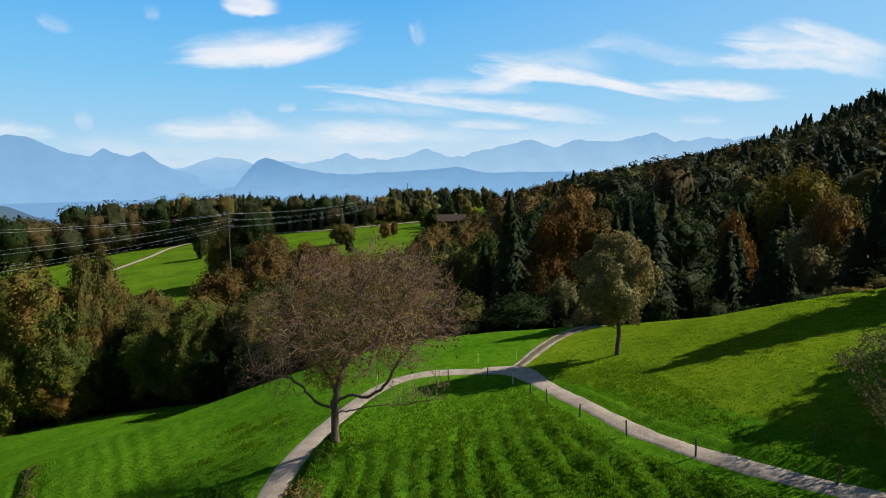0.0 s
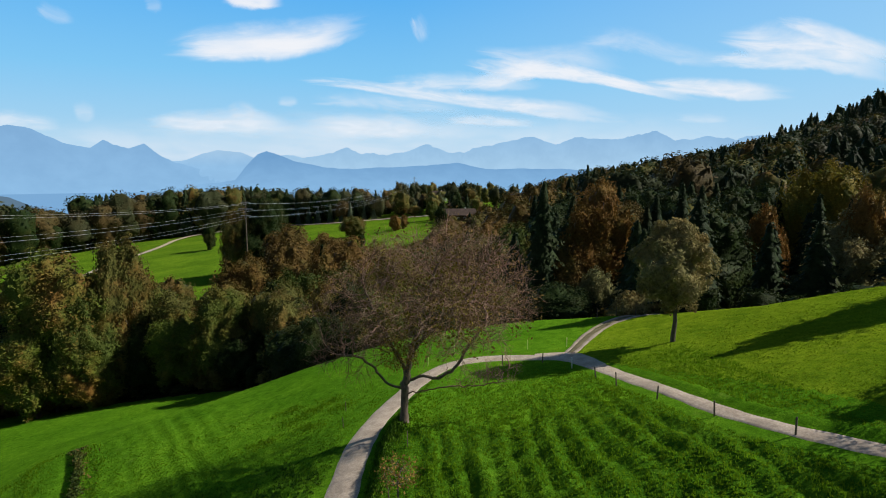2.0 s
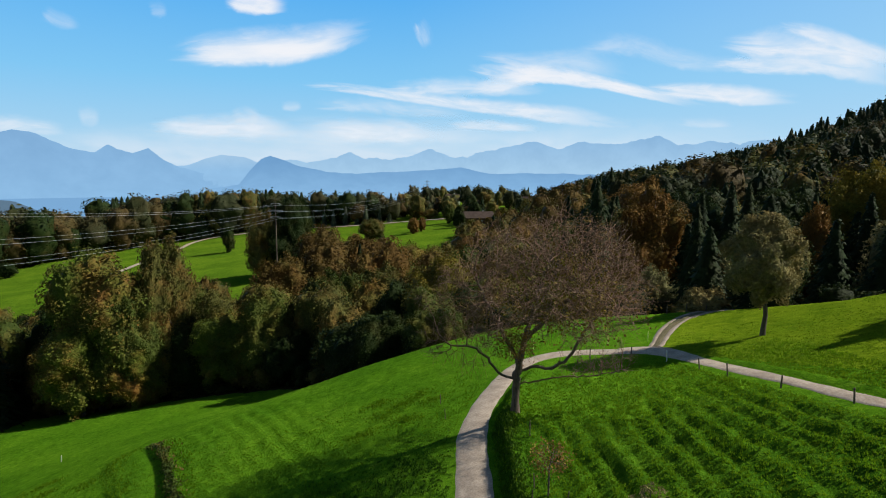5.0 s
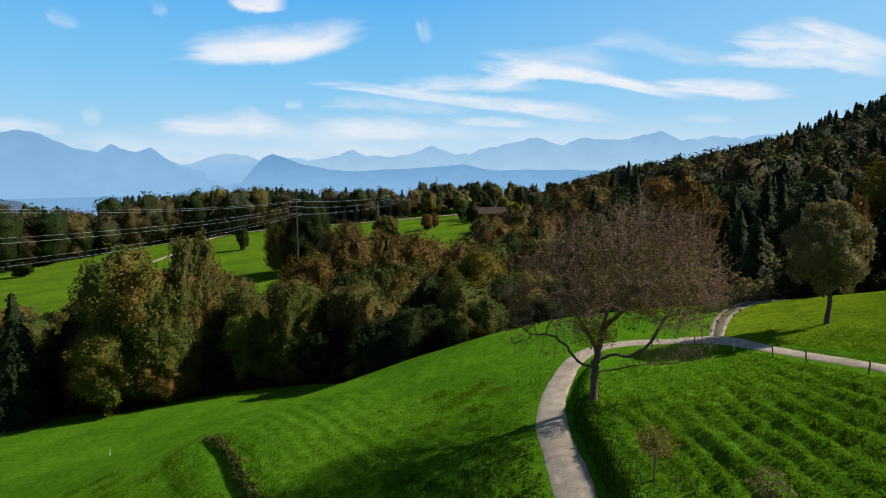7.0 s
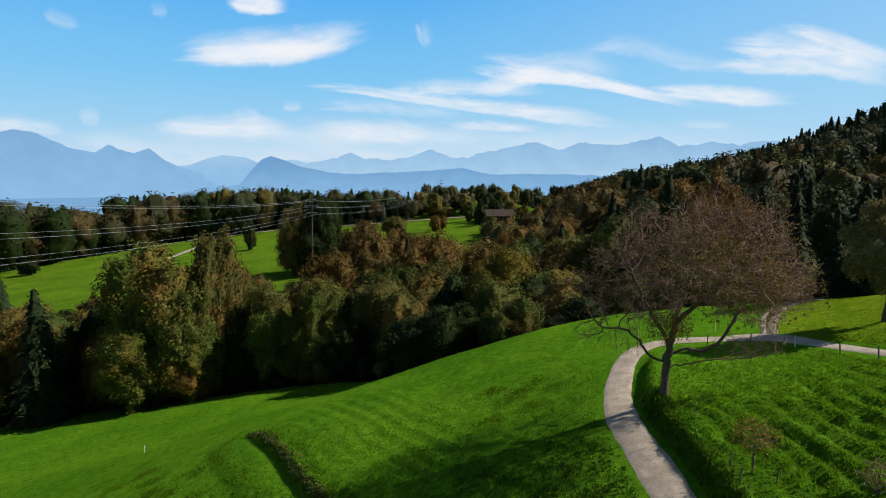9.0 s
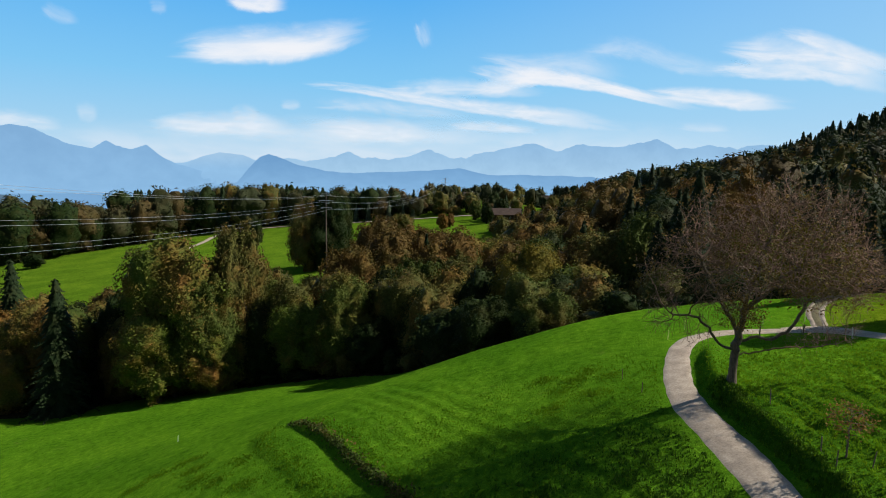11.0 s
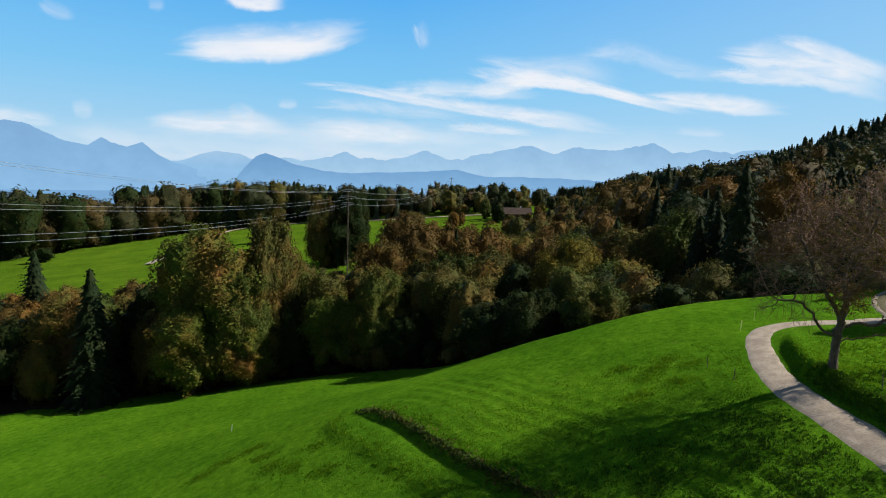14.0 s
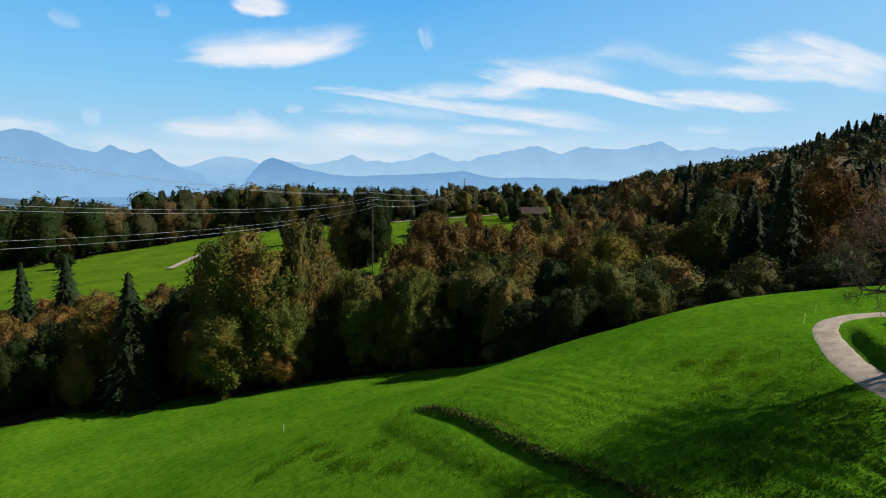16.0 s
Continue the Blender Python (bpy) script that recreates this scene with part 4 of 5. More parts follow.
def twigs_np(r, nodes, parent, kids, rad, each, length, width):
    """Fine twigs on the thin ends, as slender three-sided spikes."""
    ends = np.where(rad < 0.035)[0]
    side_ = np.where((rad >= 0.035) & (rad < 0.13) & (r.random(len(rad)) < 0.7))[0]
    ends = np.concatenate([np.repeat(ends, each), side_])
    d = nodes[ends] - nodes[parent[ends]]
    d /= np.linalg.norm(d, axis=1, keepdims=True) + 1e-9
    d = d + 0.75 * r.normal(size=d.shape)
    d /= np.linalg.norm(d, axis=1, keepdims=True)
    a = nodes[ends] + r.normal(size=d.shape) * 0.08
    ln = length * (0.4 + r.random((len(ends), 1)))
    u = np.cross(d, r.normal(size=d.shape))
    u /= np.linalg.norm(u, axis=1, keepdims=True)
    w = np.cross(d, u)
    mid = a + d * ln * 0.55 + r.normal(size=d.shape) * 0.07
    tip = a + d * ln + r.normal(size=d.shape) * 0.12
    s = width
    v = np.stack([a + u * s, a - 0.5 * u * s + 0.87 * w * s, a - 0.5 * u * s - 0.87 * w * s, mid + u * s * 0.7, mid - 0.5 * u * s + 0.6 * w * s, mid - 0.5 * u * s - 0.6 * w * s, tip], 1)
    tri_ = np.array([[0, 1, 4], [0, 4, 3], [1, 2, 5], [1, 5, 4], [2, 0, 3], [2, 3, 5], [3, 4, 6], [4, 5, 6], [5, 3, 6]])
    f = tri_[None] + (np.arange(len(ends)) * 7)[:, None, None]
    return (v.reshape(-1, 3), f.reshape(-1, 3)), tip


TREE_AT = (11.5, 45.7, float(rough_ground(11.5, 45.7)) + 0.3)
tree = thing("bare_tree", TREE_AT, "nearly leafless autumn tree with reddish twigs beside the lane", "tree")
BALLS = [(-3.5, 0, 10.3, 2.5), (-1.6, 1.5, 12.4, 2.3), (1, -1.5, 13.1, 2.4), (3.6, 1, 13.8, 2.3), (5.5, -1, 13.1, 2.4), (7.2, 1, 11.5, 2.3),
         (8.1, -0.5, 9.4, 2.0), (6.1, -2, 9.9, 2.5), (4.0, -3, 10.3, 2.7), (1, -3, 9.4, 2.4), (-2.2, -2, 8.2, 2.1), (3, 3.2, 10.9, 2.8), (5.4, 3.5, 9.7, 2.4),
         (0, 3.5, 9.9, 2.4), (4.8, -1, 7.6, 1.9), (-5.6, -0.5, 6.0, 1.7), (-4.6, 1, 8.0, 1.7), (1.5, -5, 9.3, 2.3), (4.3, -5.2, 9.5, 2.4),
         (-1.5, -4.4, 9.5, 2.1), (3, -6.8, 8.4, 1.8), (-3.2, -4, 7.5, 1.6), (5.8, -4.6, 9.0, 2.0), (6.4, -1.2, 4.6, 1.3), (-3.4, -1, 4.5, 1.2),
         (4.4, -1.2, 4.3, 1.3), (7.5, -0.8, 5.6, 1.2), (-2.0, 0.8, 5.6, 1.1), (2.5, 0, 11.6, 2.4), (-6.4, 0.2, 9.0, 1.3), (-0.3, -0.9, 5.9, 1.5), (0.2, -1.1, 6.1, 1.3)]
LOBES = [((x, y, z), (r, r, 0.82 * r), r**3 / sum(b[3] ** 3 for b in BALLS)) for x, y, z, r in BALLS]
STEMS = [(None, (0.05, 0, 1.5), (0.1, 0, 3.0), (0.35, 0, 4.6), (0.9, 0.2, 7.0), (1.6, 0.3, 9.3), (2.2, 0.3, 11.6)),
         ((0.1, 0, 3.0), (-1.1, -0.2, 3.3), (-1.9, -0.3, 4.3), (-3.0, -0.4, 5.4), (-4.8, -0.4, 5.6)),
         ((0.3, 0, 4.3), (-0.9, 0.3, 6.2), (-2.0, 0.6, 8.2), (-2.8, 0.8, 10.0)),
         ((0.2, 0, 3.6), (1.4, -0.2, 4.0), (2.6, -0.4, 3.9), (3.8, -0.4, 4.7), (4.7, -0.3, 6.3), (6.2, -0.1, 8.2)),
         ((0.1, 0, 2.7), (1.6, -0.5, 3.0), (3.4, -0.8, 3.4), (5.6, -0.8, 3.5), (8.0, -0.8, 4.0)),
         ((0.6, 0.1, 5.8), (2.4, -0.5, 8.0), (4.6, -0.8, 10.2)), ((0.4, 0, 4.8), (1.5, 1.8, 7.4), (3.4, 3.2, 10))]
nodes, parent = grow(3, (0, 0, -0.2), LOBES, 3700, step=0.32, kill=0.48, first=STEMS)
(tv, tf), (bv, bf), rad, kids = bare_wood(nodes, parent, 0.29, 0.011, 2.4)
flare = tube_np(np.array([[0, 0, -0.3], [0, 0, 0.15], [0.02, 0, 0.5], [0.04, 0, 1.0]]), [0.56, 0.44, 0.36, 0.32], 12)
part("trunk", mesh_np("trunk", *join_np([(tv, tf), flare]), [BARK_GREY], None, True), None, tree, "grey rough trunk and curving limbs")
part("branchwork", mesh_np("branchwork", bv, bf, [TWIG]), None, tree, "thin red-brown branches")
tr = np.random.default_rng(12)
(wv, wf), tips = twigs_np(tr, nodes, parent, kids, rad, 3, 1.1, 0.0115)
part("twig_haze", mesh_np("twig_haze", wv, wf, [TWIG]), None, tree, "dense fine reddish twigs")
keep = tips[(tr.random(len(tips)) < 0.32 + 0.25 * (tips[:, 2] > 8.0)) & (tips[:, 2] > 7.0)]
lv, lf = leaves_np(keep, np.tile([0, 0, 0.5], (len(keep), 1)), 0.105 * (0.6 + 0.8 * tr.random(len(keep))), 0.6, 1.0, tr)
part("foliage", mesh_np("foliage", lv, lf, [LEAF["dry"]]), None, tree, "withered brown leaves left on the twigs")
knot = tips[np.linalg.norm((tips - np.array([-0.2, -0.9, 5.9])) / np.array([1.7, 1.7, 1.3]), axis=1) < 1]
knot = np.repeat(knot, 12, 0) + tr.normal(size=(12 * len(knot), 3)) * 0.2
lv, lf = leaves_np(knot, np.tile([0, 0, 0.5], (len(knot), 1)), 0.08 * (0.6 + 0.8 * tr.random(len(knot))), 0.5, 1.0, tr)
part("leafy_knot", mesh_np("leafy_knot", lv, lf, [LEAF["dry"]]), None, tree, "tuft of golden-brown leaves low on the trunk")
mid = keep[np.linalg.norm((keep - np.array([2.5, -1.5, 9.5])) / np.array([4.5, 6, 3.5]), axis=1) < 1]
mid = np.repeat(mid, 2, 0) + tr.normal(size=(2 * len(mid), 3)) * 0.2
lv, lf = leaves_np(mid, np.tile([0, 0, 0.5], (len(mid), 1)), 0.09 * (0.6 + 0.8 * tr.random(len(mid))), 0.6, 1.0, tr)
part("yellow_foliage", mesh_np("yellow_foliage", lv, lf, [LEAF["yellow"]]), None, tree, "last yellowish leaves in the crown's middle")

# ---------------------------------------------------------------- meadow trees
def meadow_tree(x, y, height, radius, low, seed, leaf, label, name="fruit_tree", boughs=60, leaves=9000, size=0.16, egg=0.0, body=True, deep=0.45, fringe=0.4):
    ob = broadleaf(name, seed, height, radius, low, boughs, leaves, size, leaf, label, "tree", "trees on the meadow", egg, BARK, body, deep, fringe)
    ob.matrix_basis = Matrix.Translation(spot(x, y, 0.1))
    return ob


meadow_tree(35.8, 56.6, 10.9, 3.5, 0.26, 101, "grey", "round grey-green pear tree on the hillside meadow", leaves=13000, size=0.15)
meadow_tree(39.8, 76.5, 8.0, 3.4, 0.06, 102, "grey", "small grey-green tree behind the field track", leaves=5000, size=0.19)
meadow_tree(42.3, 28.2, 5.2, 3.9, 0.06, 103, "grey", "old apple tree with sparse grey leaves beside the lane", leaves=10000, size=0.085, body=False, deep=0.6)
meadow_tree(52.5, 29.5, 8.0, 3.5, 0.15, 107, "olive", "broad olive-green apple tree on the slope", leaves=3000, size=0.24)
meadow_tree(53, 33.2, 9.4, 3.4, 0.2, 104, "grey", "broad grey-green apple tree on the slope", leaves=5000, size=0.2)
meadow_tree(58, 37, 9.0, 3.4, 0.15, 106, "olive", "olive-green tree on the upper slope", leaves=3500, size=0.26)
tall_fir = copy_thing(spruces[0], Matrix.Translation(spot(63.5, 50, 0.3)) @ Matrix.Diagonal((1.35, 1.35, 0.76, 1)))
tagged(tall_fir, "dark green spruce standing alone on the slope", group="trees on the meadow")
tall_fir2 = copy_thing(spruces[1], Matrix.Translation(spot(70, 52.5, 0.3)) @ Matrix.Diagonal((1.0, 1.0, 0.85, 1)))
tagged(tall_fir2, "dark green spruce standing alone on the slope", group="trees on the meadow")

# young tree with its stakes
young = thing("young_tree", spot(11.9, 33.6), "young staked fruit tree with few brown leaves", "tree")
yn, yp = grow(9, (0, 0, -0.1), [((0, 0, 2.2), (1.15, 1.15, 0.85), 1.0)], 380, 0.14, 1.2, 0.2, 50, [(None, (0, 0, 1.1), (0.05, 0, 2.2))])
(tv, tf), (bv, bf), rad, kids = bare_wood(yn, yp, 0.05, 0.008)
part("trunk", mesh_np("trunk", *join_np([(tv, tf), (bv, bf)]) if len(tv) else (bv, bf), [BARK_GREY]), None, young, "thin grey stem")
sel = yn[kids == 0]
sel = np.repeat(sel, 7, 0) + tr.normal(size=(len(sel) * 7, 3)) * 0.16
part("crown", mesh_np("crown", *leaves_np(sel, np.tile([0, 0, 0.5], (len(sel), 1)), 0.075 * (0.6 + 0.8 * tr.random(len(sel))), 0.6, 1.0, tr), [LEAF["dry"]]), None, young)


# ---------------------------------------------------------------- posts and stakes
def post(name, x, y, height, radius, mat, label, group, lean=(0, 0), sides=8):
    ob = thing(name, spot(x, y, 0.0), label, "post", group)
    ob.matrix_basis = ob.matrix_basis @ pose(0, 0, 0, lean[0], lean[1], 0)
    z = np.array([-0.35, 0.0, height * 0.5, height * 0.93, height])
    v, f = tube_np(np.column_stack([0 * z, 0 * z, z]), radius * np.array([1.05, 1.05, 1.0, 0.97, 0.6]), sides)
    bm = bmesh.new()
    bv_ = [bm.verts.new(p) for p in v]
    for q in f:
        bm.faces.new([bv_[k] for k in q])
    bm.faces.new([bv_[k] for k in range(len(v) - sides, len(v))])
    part("shaft", bm, mat, ob)
    return ob


FENCE = [(20.2, 58.0), (23.9, 57.3), (25.8, 53.4), (26.7, 48.9), (27.4, 45.7), (28.75, 41.1), (30.4, 36.4), (32.6, 32.1), (36.5, 27.1)]
for n, (x, y) in enumerate(FENCE):
    post("fence_post", x, y, 0.95 + 0.12 * rng.random(), 0.055, WHITE if n == 2 else POST_WOOD,
         "white fence post at the lane's bend" if n == 2 else "weathered wooden fence post beside the lane", "fence posts along the lane", (3 * rng.normal(), 3 * rng.normal()))
for x, y in ((23.4, 63.3), (27.3, 62.6), (15.8, 64.5), (13.0, 61.8)):
    post("marker_stake", x, y, 1.0, 0.035, MARKER, "thin pale yellow marker stake in the grass", "marker stakes", (2 * rng.normal(), 2 * rng.normal()), sides=6)
for x, y in ((12.0, 41.3), (6.3, 49.6), (12.7, 32.7), (10.9, 32.9), (11.3, 34.8), (5.9, 53.5), (37.5, 30.2)):
    post("wooden_stake", x, y, 0.9 + 0.3 * rng.random(), 0.035, POST_WOOD, "thin wooden stake in the grass", "wooden stakes", (4 * rng.normal(), 4 * rng.normal()), sides=6)
for x, y in ((-43.5, 76.5),):
    post("meadow_stake", x, y, 0.9, 0.04, WHITE, "short pale stake on the open meadow", "meadow stakes", (4, 6), sides=6)
for n, x in enumerate(np.arange(-86, -56, 7.5)):
    post("boundary_post", x, float(np.interp(x, EDGE_X, EDGE_Y)) - 0.5, 1.1, 0.06, POST_WOOD, "weathered boundary post at the wood's edge", "boundary posts", (2, 1), sides=6)
for n, x in enumerate((33.2, 35.4, 37.6, 39.8)):
    post("boundary_post", x, 73.2 - 0.35 * n, 1.1, 0.06, POST_WOOD, "weathered boundary post at the wood's edge", "boundary posts", (2, 1), sides=6)


# ---------------------------------------------------------------- power line
def line_pole(x, y, top, arms, label, radius=0.2, mat=POST_WOOD):
    base = spot(x, y)
    h = top - base[2]
    ob = thing("power_pole", base, label, "power pole", "power poles", turn=-8)
    z = np.linspace(-0.5, h, 6)
    part("shaft", mesh_np("shaft", *tube_np(np.column_stack([0 * z, 0 * z, z]), radius * np.linspace(1.15, 0.7, 6), 10), [mat], None, True), None, ob)
    ends = []
    for down, half in arms:
        bm = bmesh.new()
        box(bm, (2 * half, 0.16, 0.16), (0, 0, h - down), bevel=0.02)
        arm = part("crossarm", bm, STEEL, ob, "grey steel crossarm")
        for s in (-1, 1):
            bm = bmesh.new()
            bmesh.ops.create_cone(bm, cap_ends=True, segments=8, radius1=0.09, radius2=0.06, depth=0.4, matrix=Matrix.Translation((s * half * 0.95, 0, h - down - 0.28)))
            part("insulator", bm, STEEL, arm)
            a = radians(-8)
            ends.append((x + math.cos(a) * s * half * 0.95, y + math.sin(a) * s * half * 0.95, top - down - 0.45))
    return ends


ARMS = [(0.6, 1.4), (2.6, 2.2), (4.6, 1.6)]
near_ends = line_pole(-43.8, 182, 9.4, ARMS, "slim power pole rising from the autumn wood", 0.19)
far_ends = line_pole(-5, 459, 11.6, [(0.8, 2.0), (3.2, 3.0), (5.6, 2.4)], "far power pylon with three crossarms on the ridge", 0.32, STEEL)
left_ends = [(-74.5 + dx, 10, z) for dx, z in ((-1.4, 21.5), (1.4, 20.6), (-2.2, 15.6), (2.2, 14.8), (-1.6, 11.4), (1.6, 10.6))]


def cable(a, b, sag):
    t = np.linspace(0, 1, 26)[:, None]
    p = np.array(a) + (np.array(b) - np.array(a)) * t
    p[:, 2] -= 4 * sag * (t * (1 - t))[:, 0]
    v, f = tube_np(p, np.full(26, 0.017), 4)
    tagged(new("power_cable", mesh_np("power_cable", v, f, [CABLE])), "thin pale power cable strung between poles", "cable", "power cables")


for a, b, c in zip(near_ends, far_ends, left_ends):
    cable(a, b, 5.0)
    cable(a, c, 3.2)
line_pole(-74.5, 10, 23.0, [(1.0, 1.5), (7.0, 2.3), (11.0, 1.7)], "slim power pole on the near slope", 0.19)


# ---------------------------------------------------------------- far farm buildings
def farmhouse(x, y, size, turn, wall, label, eave=3.4, ridge=6.2):
    w, d_ = size
    ob = thing("farmhouse", spot(x, y, 0.3), label, "house", "far farm buildings", turn=turn)
    bm = bmesh.new()
    box(bm, (w, d_, eave + 0.3), (0, 0, eave / 2 + 0.15), bevel=0.03)
    for s in (-1, 1):
        a, b, c = (bm.verts.new((s * w / 2, k, z)) for k, z in ((-d_ / 2, eave + 0.3), (d_ / 2, eave + 0.3), (0, ridge)))
        bm.faces.new((a, b, c))
    part("wall", bm, wall, ob)
    for s in (-1, 1):
        bm = bmesh.new()
        top, low, t = (0, ridge + 0.25), (s * (d_ / 2 + 0.9), eave - 0.15), 0.22
        ring = [bm.verts.new((e * (w / 2 + 0.8), q[0], q[1] + o)) for e in (-1, 1) for q, o in ((top, 0), (low, 0), (low, t), (top, t))]
        for q in ((0, 1, 2, 3), (4, 7, 6, 5), (0, 4, 5, 1), (1, 5, 6, 2), (2, 6, 7, 3), (3, 7, 4, 0)):
            bm.faces.new([ring[k] for k in q])
        part("roof", bm, ROOF, ob, "brown tiled roof")
    for k in range(4):
        bm = bmesh.new()
        box(bm, (0.9, 0.12, 1.1), ((k - 1.5) * w / 4.6, -d_ / 2 - 0.02, eave * 0.55), bevel=0.02)
        win = part("window", bm, WHITE, ob)
        bm = bmesh.new()
        box(bm, (0.7, 0.06, 0.9), ((k - 1.5) * w / 4.6, -d_ / 2 - 0.08, eave * 0.55))
        part("pane", bm, GLASS, win)
    bm = bmesh.new()
    box(bm, (0.7, 0.7, 1.6), (w * 0.2, 0.6, ridge + 0.3), bevel=0.03)
    part("chimney", bm, PLASTER, ob)
    return ob


farmhouse(25, 318, (15, 9), 8, TIMBER, "brown timber farmhouse with a tiled roof")
shrub = broadleaf("low_shrub", 131, 1.7, 1.0, 0.1, 20, 800, 0.07, "grey", "low grey-brown shrub in the field", "shrub", body=False)
shrub.matrix_basis = Matrix.Translation(spot(16.3, 30.2))
farmhouse(14, 455, (10, 8), 15, PLASTER, "pale plastered house with a tiled roof", 4.5, 7.5)
farmhouse(72, 470, (12, 9), -10, PLASTER, "pale plastered house with a tiled roof", 5, 8)
farmhouse(98, 600, (13, 10), 5, PLASTER, "pale plastered house with a tiled roof", 5, 8)

# trees of the far meadow
FAR_TREES = [(-99.5, 297, 15, 0.62, "deep"), (-28, 293, 11.5, 1.5, "olive"), (-8, 300, 9, 0.9, "orange"), (-4, 306, 8, 0.8, "brown"), (38, 312, 9, 0.7, "yellow"), (34, 300, 8, 0.7, "orange"),
             (16, 322, 11, 0.8, "deep"), (-49, 214, 28, 0.8, "deep"), (-53, 218, 29, 0.8, "deep"), (-56, 213, 27, 0.7, "olive"), (-46, 221, 27, 0.7, "deep"), 
             (15, 308, 10, 0.9, "deep"), (36, 313, 8, 0.8, "brown"), (21, 304, 5, 1.2, "olive"), (30, 303, 5, 1.3, "brown"), (24, 330, 12, 1.0, "deep"), (-200, 283, 8, 1.6, "deep"), (10, 330, 12, 0.8, "green"), (52, 330, 12, 1.0, "olive"), (-20, 262, 6, 0.9, "deep")]
for n, (x, y, h, w, leaf) in enumerate(FAR_TREES):
    made = plant((fine[n % 4] if h > 25 else fine[1]), x, y, h, w * h / 25 * 1.25, 25.0, leaf, "%s tree on the far meadow" % {"deep": "dark green", "olive": "olive-green", "orange": "orange autumn", "brown": "autumn-brown", "yellow": "yellowing", "green": "green"}[leaf])
    tagged(made, group="trees on the far meadow")
for n, (x, y) in enumerate([(-76 + 7.2 * k + 2 * rng.random(), float(np.interp(-76 + 7.2 * k, FRONT_X, FRONT_Y)) - 3.5) for k in range(8)]):
    h = 11 + 5 * rng.random()
    tagged(plant(spruces[n % 2], x, y, h, h / 27 * 0.95, 27, "far_fir"), "small grey-green spruce in a row before the far wood", group="spruces in a row")

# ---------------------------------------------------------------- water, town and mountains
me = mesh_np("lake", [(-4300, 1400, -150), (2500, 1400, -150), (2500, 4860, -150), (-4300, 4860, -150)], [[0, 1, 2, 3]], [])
lake_m, nt, b, lake_out = material("lake_water")
b.inputs["Base Color"].default_value, b.inputs["Roughness"].default_value = (0.16, 0.3, 0.46, 1), 0.25
n1 = noise_tex(nt, 0.02, 4)
bump(nt, b, n1.outputs[0], 0.2, 1.0)
# Flat blue glow in place of lit water: the haze is painted in.
haze_glow = nt.nodes.new("ShaderNodeEmission")
haze_glow.inputs[0].default_value, haze_glow.inputs[1].default_value = (0.2, 0.4, 0.66, 1), 2 ** -EXPOSURE
nt.links.new(haze_glow.outputs[0], lake_out.inputs[0])
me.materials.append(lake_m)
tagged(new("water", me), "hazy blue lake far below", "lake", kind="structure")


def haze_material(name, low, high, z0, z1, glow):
    """Mountains in kilometres of bright air: the haze is painted on as glow, by height."""
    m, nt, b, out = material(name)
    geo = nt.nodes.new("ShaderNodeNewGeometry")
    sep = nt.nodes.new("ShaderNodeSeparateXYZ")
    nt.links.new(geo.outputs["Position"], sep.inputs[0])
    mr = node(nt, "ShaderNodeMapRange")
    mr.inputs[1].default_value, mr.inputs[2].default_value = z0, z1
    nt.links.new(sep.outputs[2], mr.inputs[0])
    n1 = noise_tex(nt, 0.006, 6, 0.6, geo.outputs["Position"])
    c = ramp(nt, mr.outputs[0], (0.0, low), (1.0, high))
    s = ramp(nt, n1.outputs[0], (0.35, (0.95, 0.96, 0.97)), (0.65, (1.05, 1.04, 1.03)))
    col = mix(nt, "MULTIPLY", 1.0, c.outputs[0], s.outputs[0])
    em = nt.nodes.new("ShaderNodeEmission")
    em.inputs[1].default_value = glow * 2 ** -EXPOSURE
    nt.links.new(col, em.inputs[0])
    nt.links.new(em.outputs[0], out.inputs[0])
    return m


def mountains(name, far, low, peaks, mat, label, rough, seed):
    """A range: the bearing from straight ahead and the height over the lake's plain of its tops and saddles."""
    r = np.random.default_rng(seed)
    a = np.linspace(-50, 50, 900)
    z = np.interp(a, [p[0] for p in peaks], [p[1] for p in peaks])
    wig = sum(np.interp(a, np.linspace(-50, 50, k), r.normal(size=k)) * rough * (60 / k) ** 0.85 for k in (60, 140, 320, 700))
    z = np.maximum(z + wig, low - 30)
    rows = []
    for k, t in enumerate(np.linspace(0, 1, 7)):
        dist = far - 420 * t ** 1.2 + 0 * a
        zz = z * (1 - t) + low * t + (0 if k in (0,) else rough * 2.0) * np.sin(a * 9 + k * 1.3 + 2 * np.sin(a * 3.1)) * (1 - t)
        rows.append(np.stack([np.sin(np.radians(a)) * dist, np.cos(np.radians(a)) * dist, zz], 1))
    v = np.stack(rows)
    i_, j_ = np.meshgrid(np.arange(6), np.arange(len(a) - 1), indexing="ij")
    n = len(a)
    f = np.stack([i_ * n + j_, (i_ + 1) * n + j_, (i_ + 1) * n + j_ + 1, i_ * n + j_ + 1], -1).reshape(-1, 4)
    return tagged(new(name, mesh_np(name, v.reshape(-1, 3), f, [mat], None, True)), label, "mountains", kind="structure")


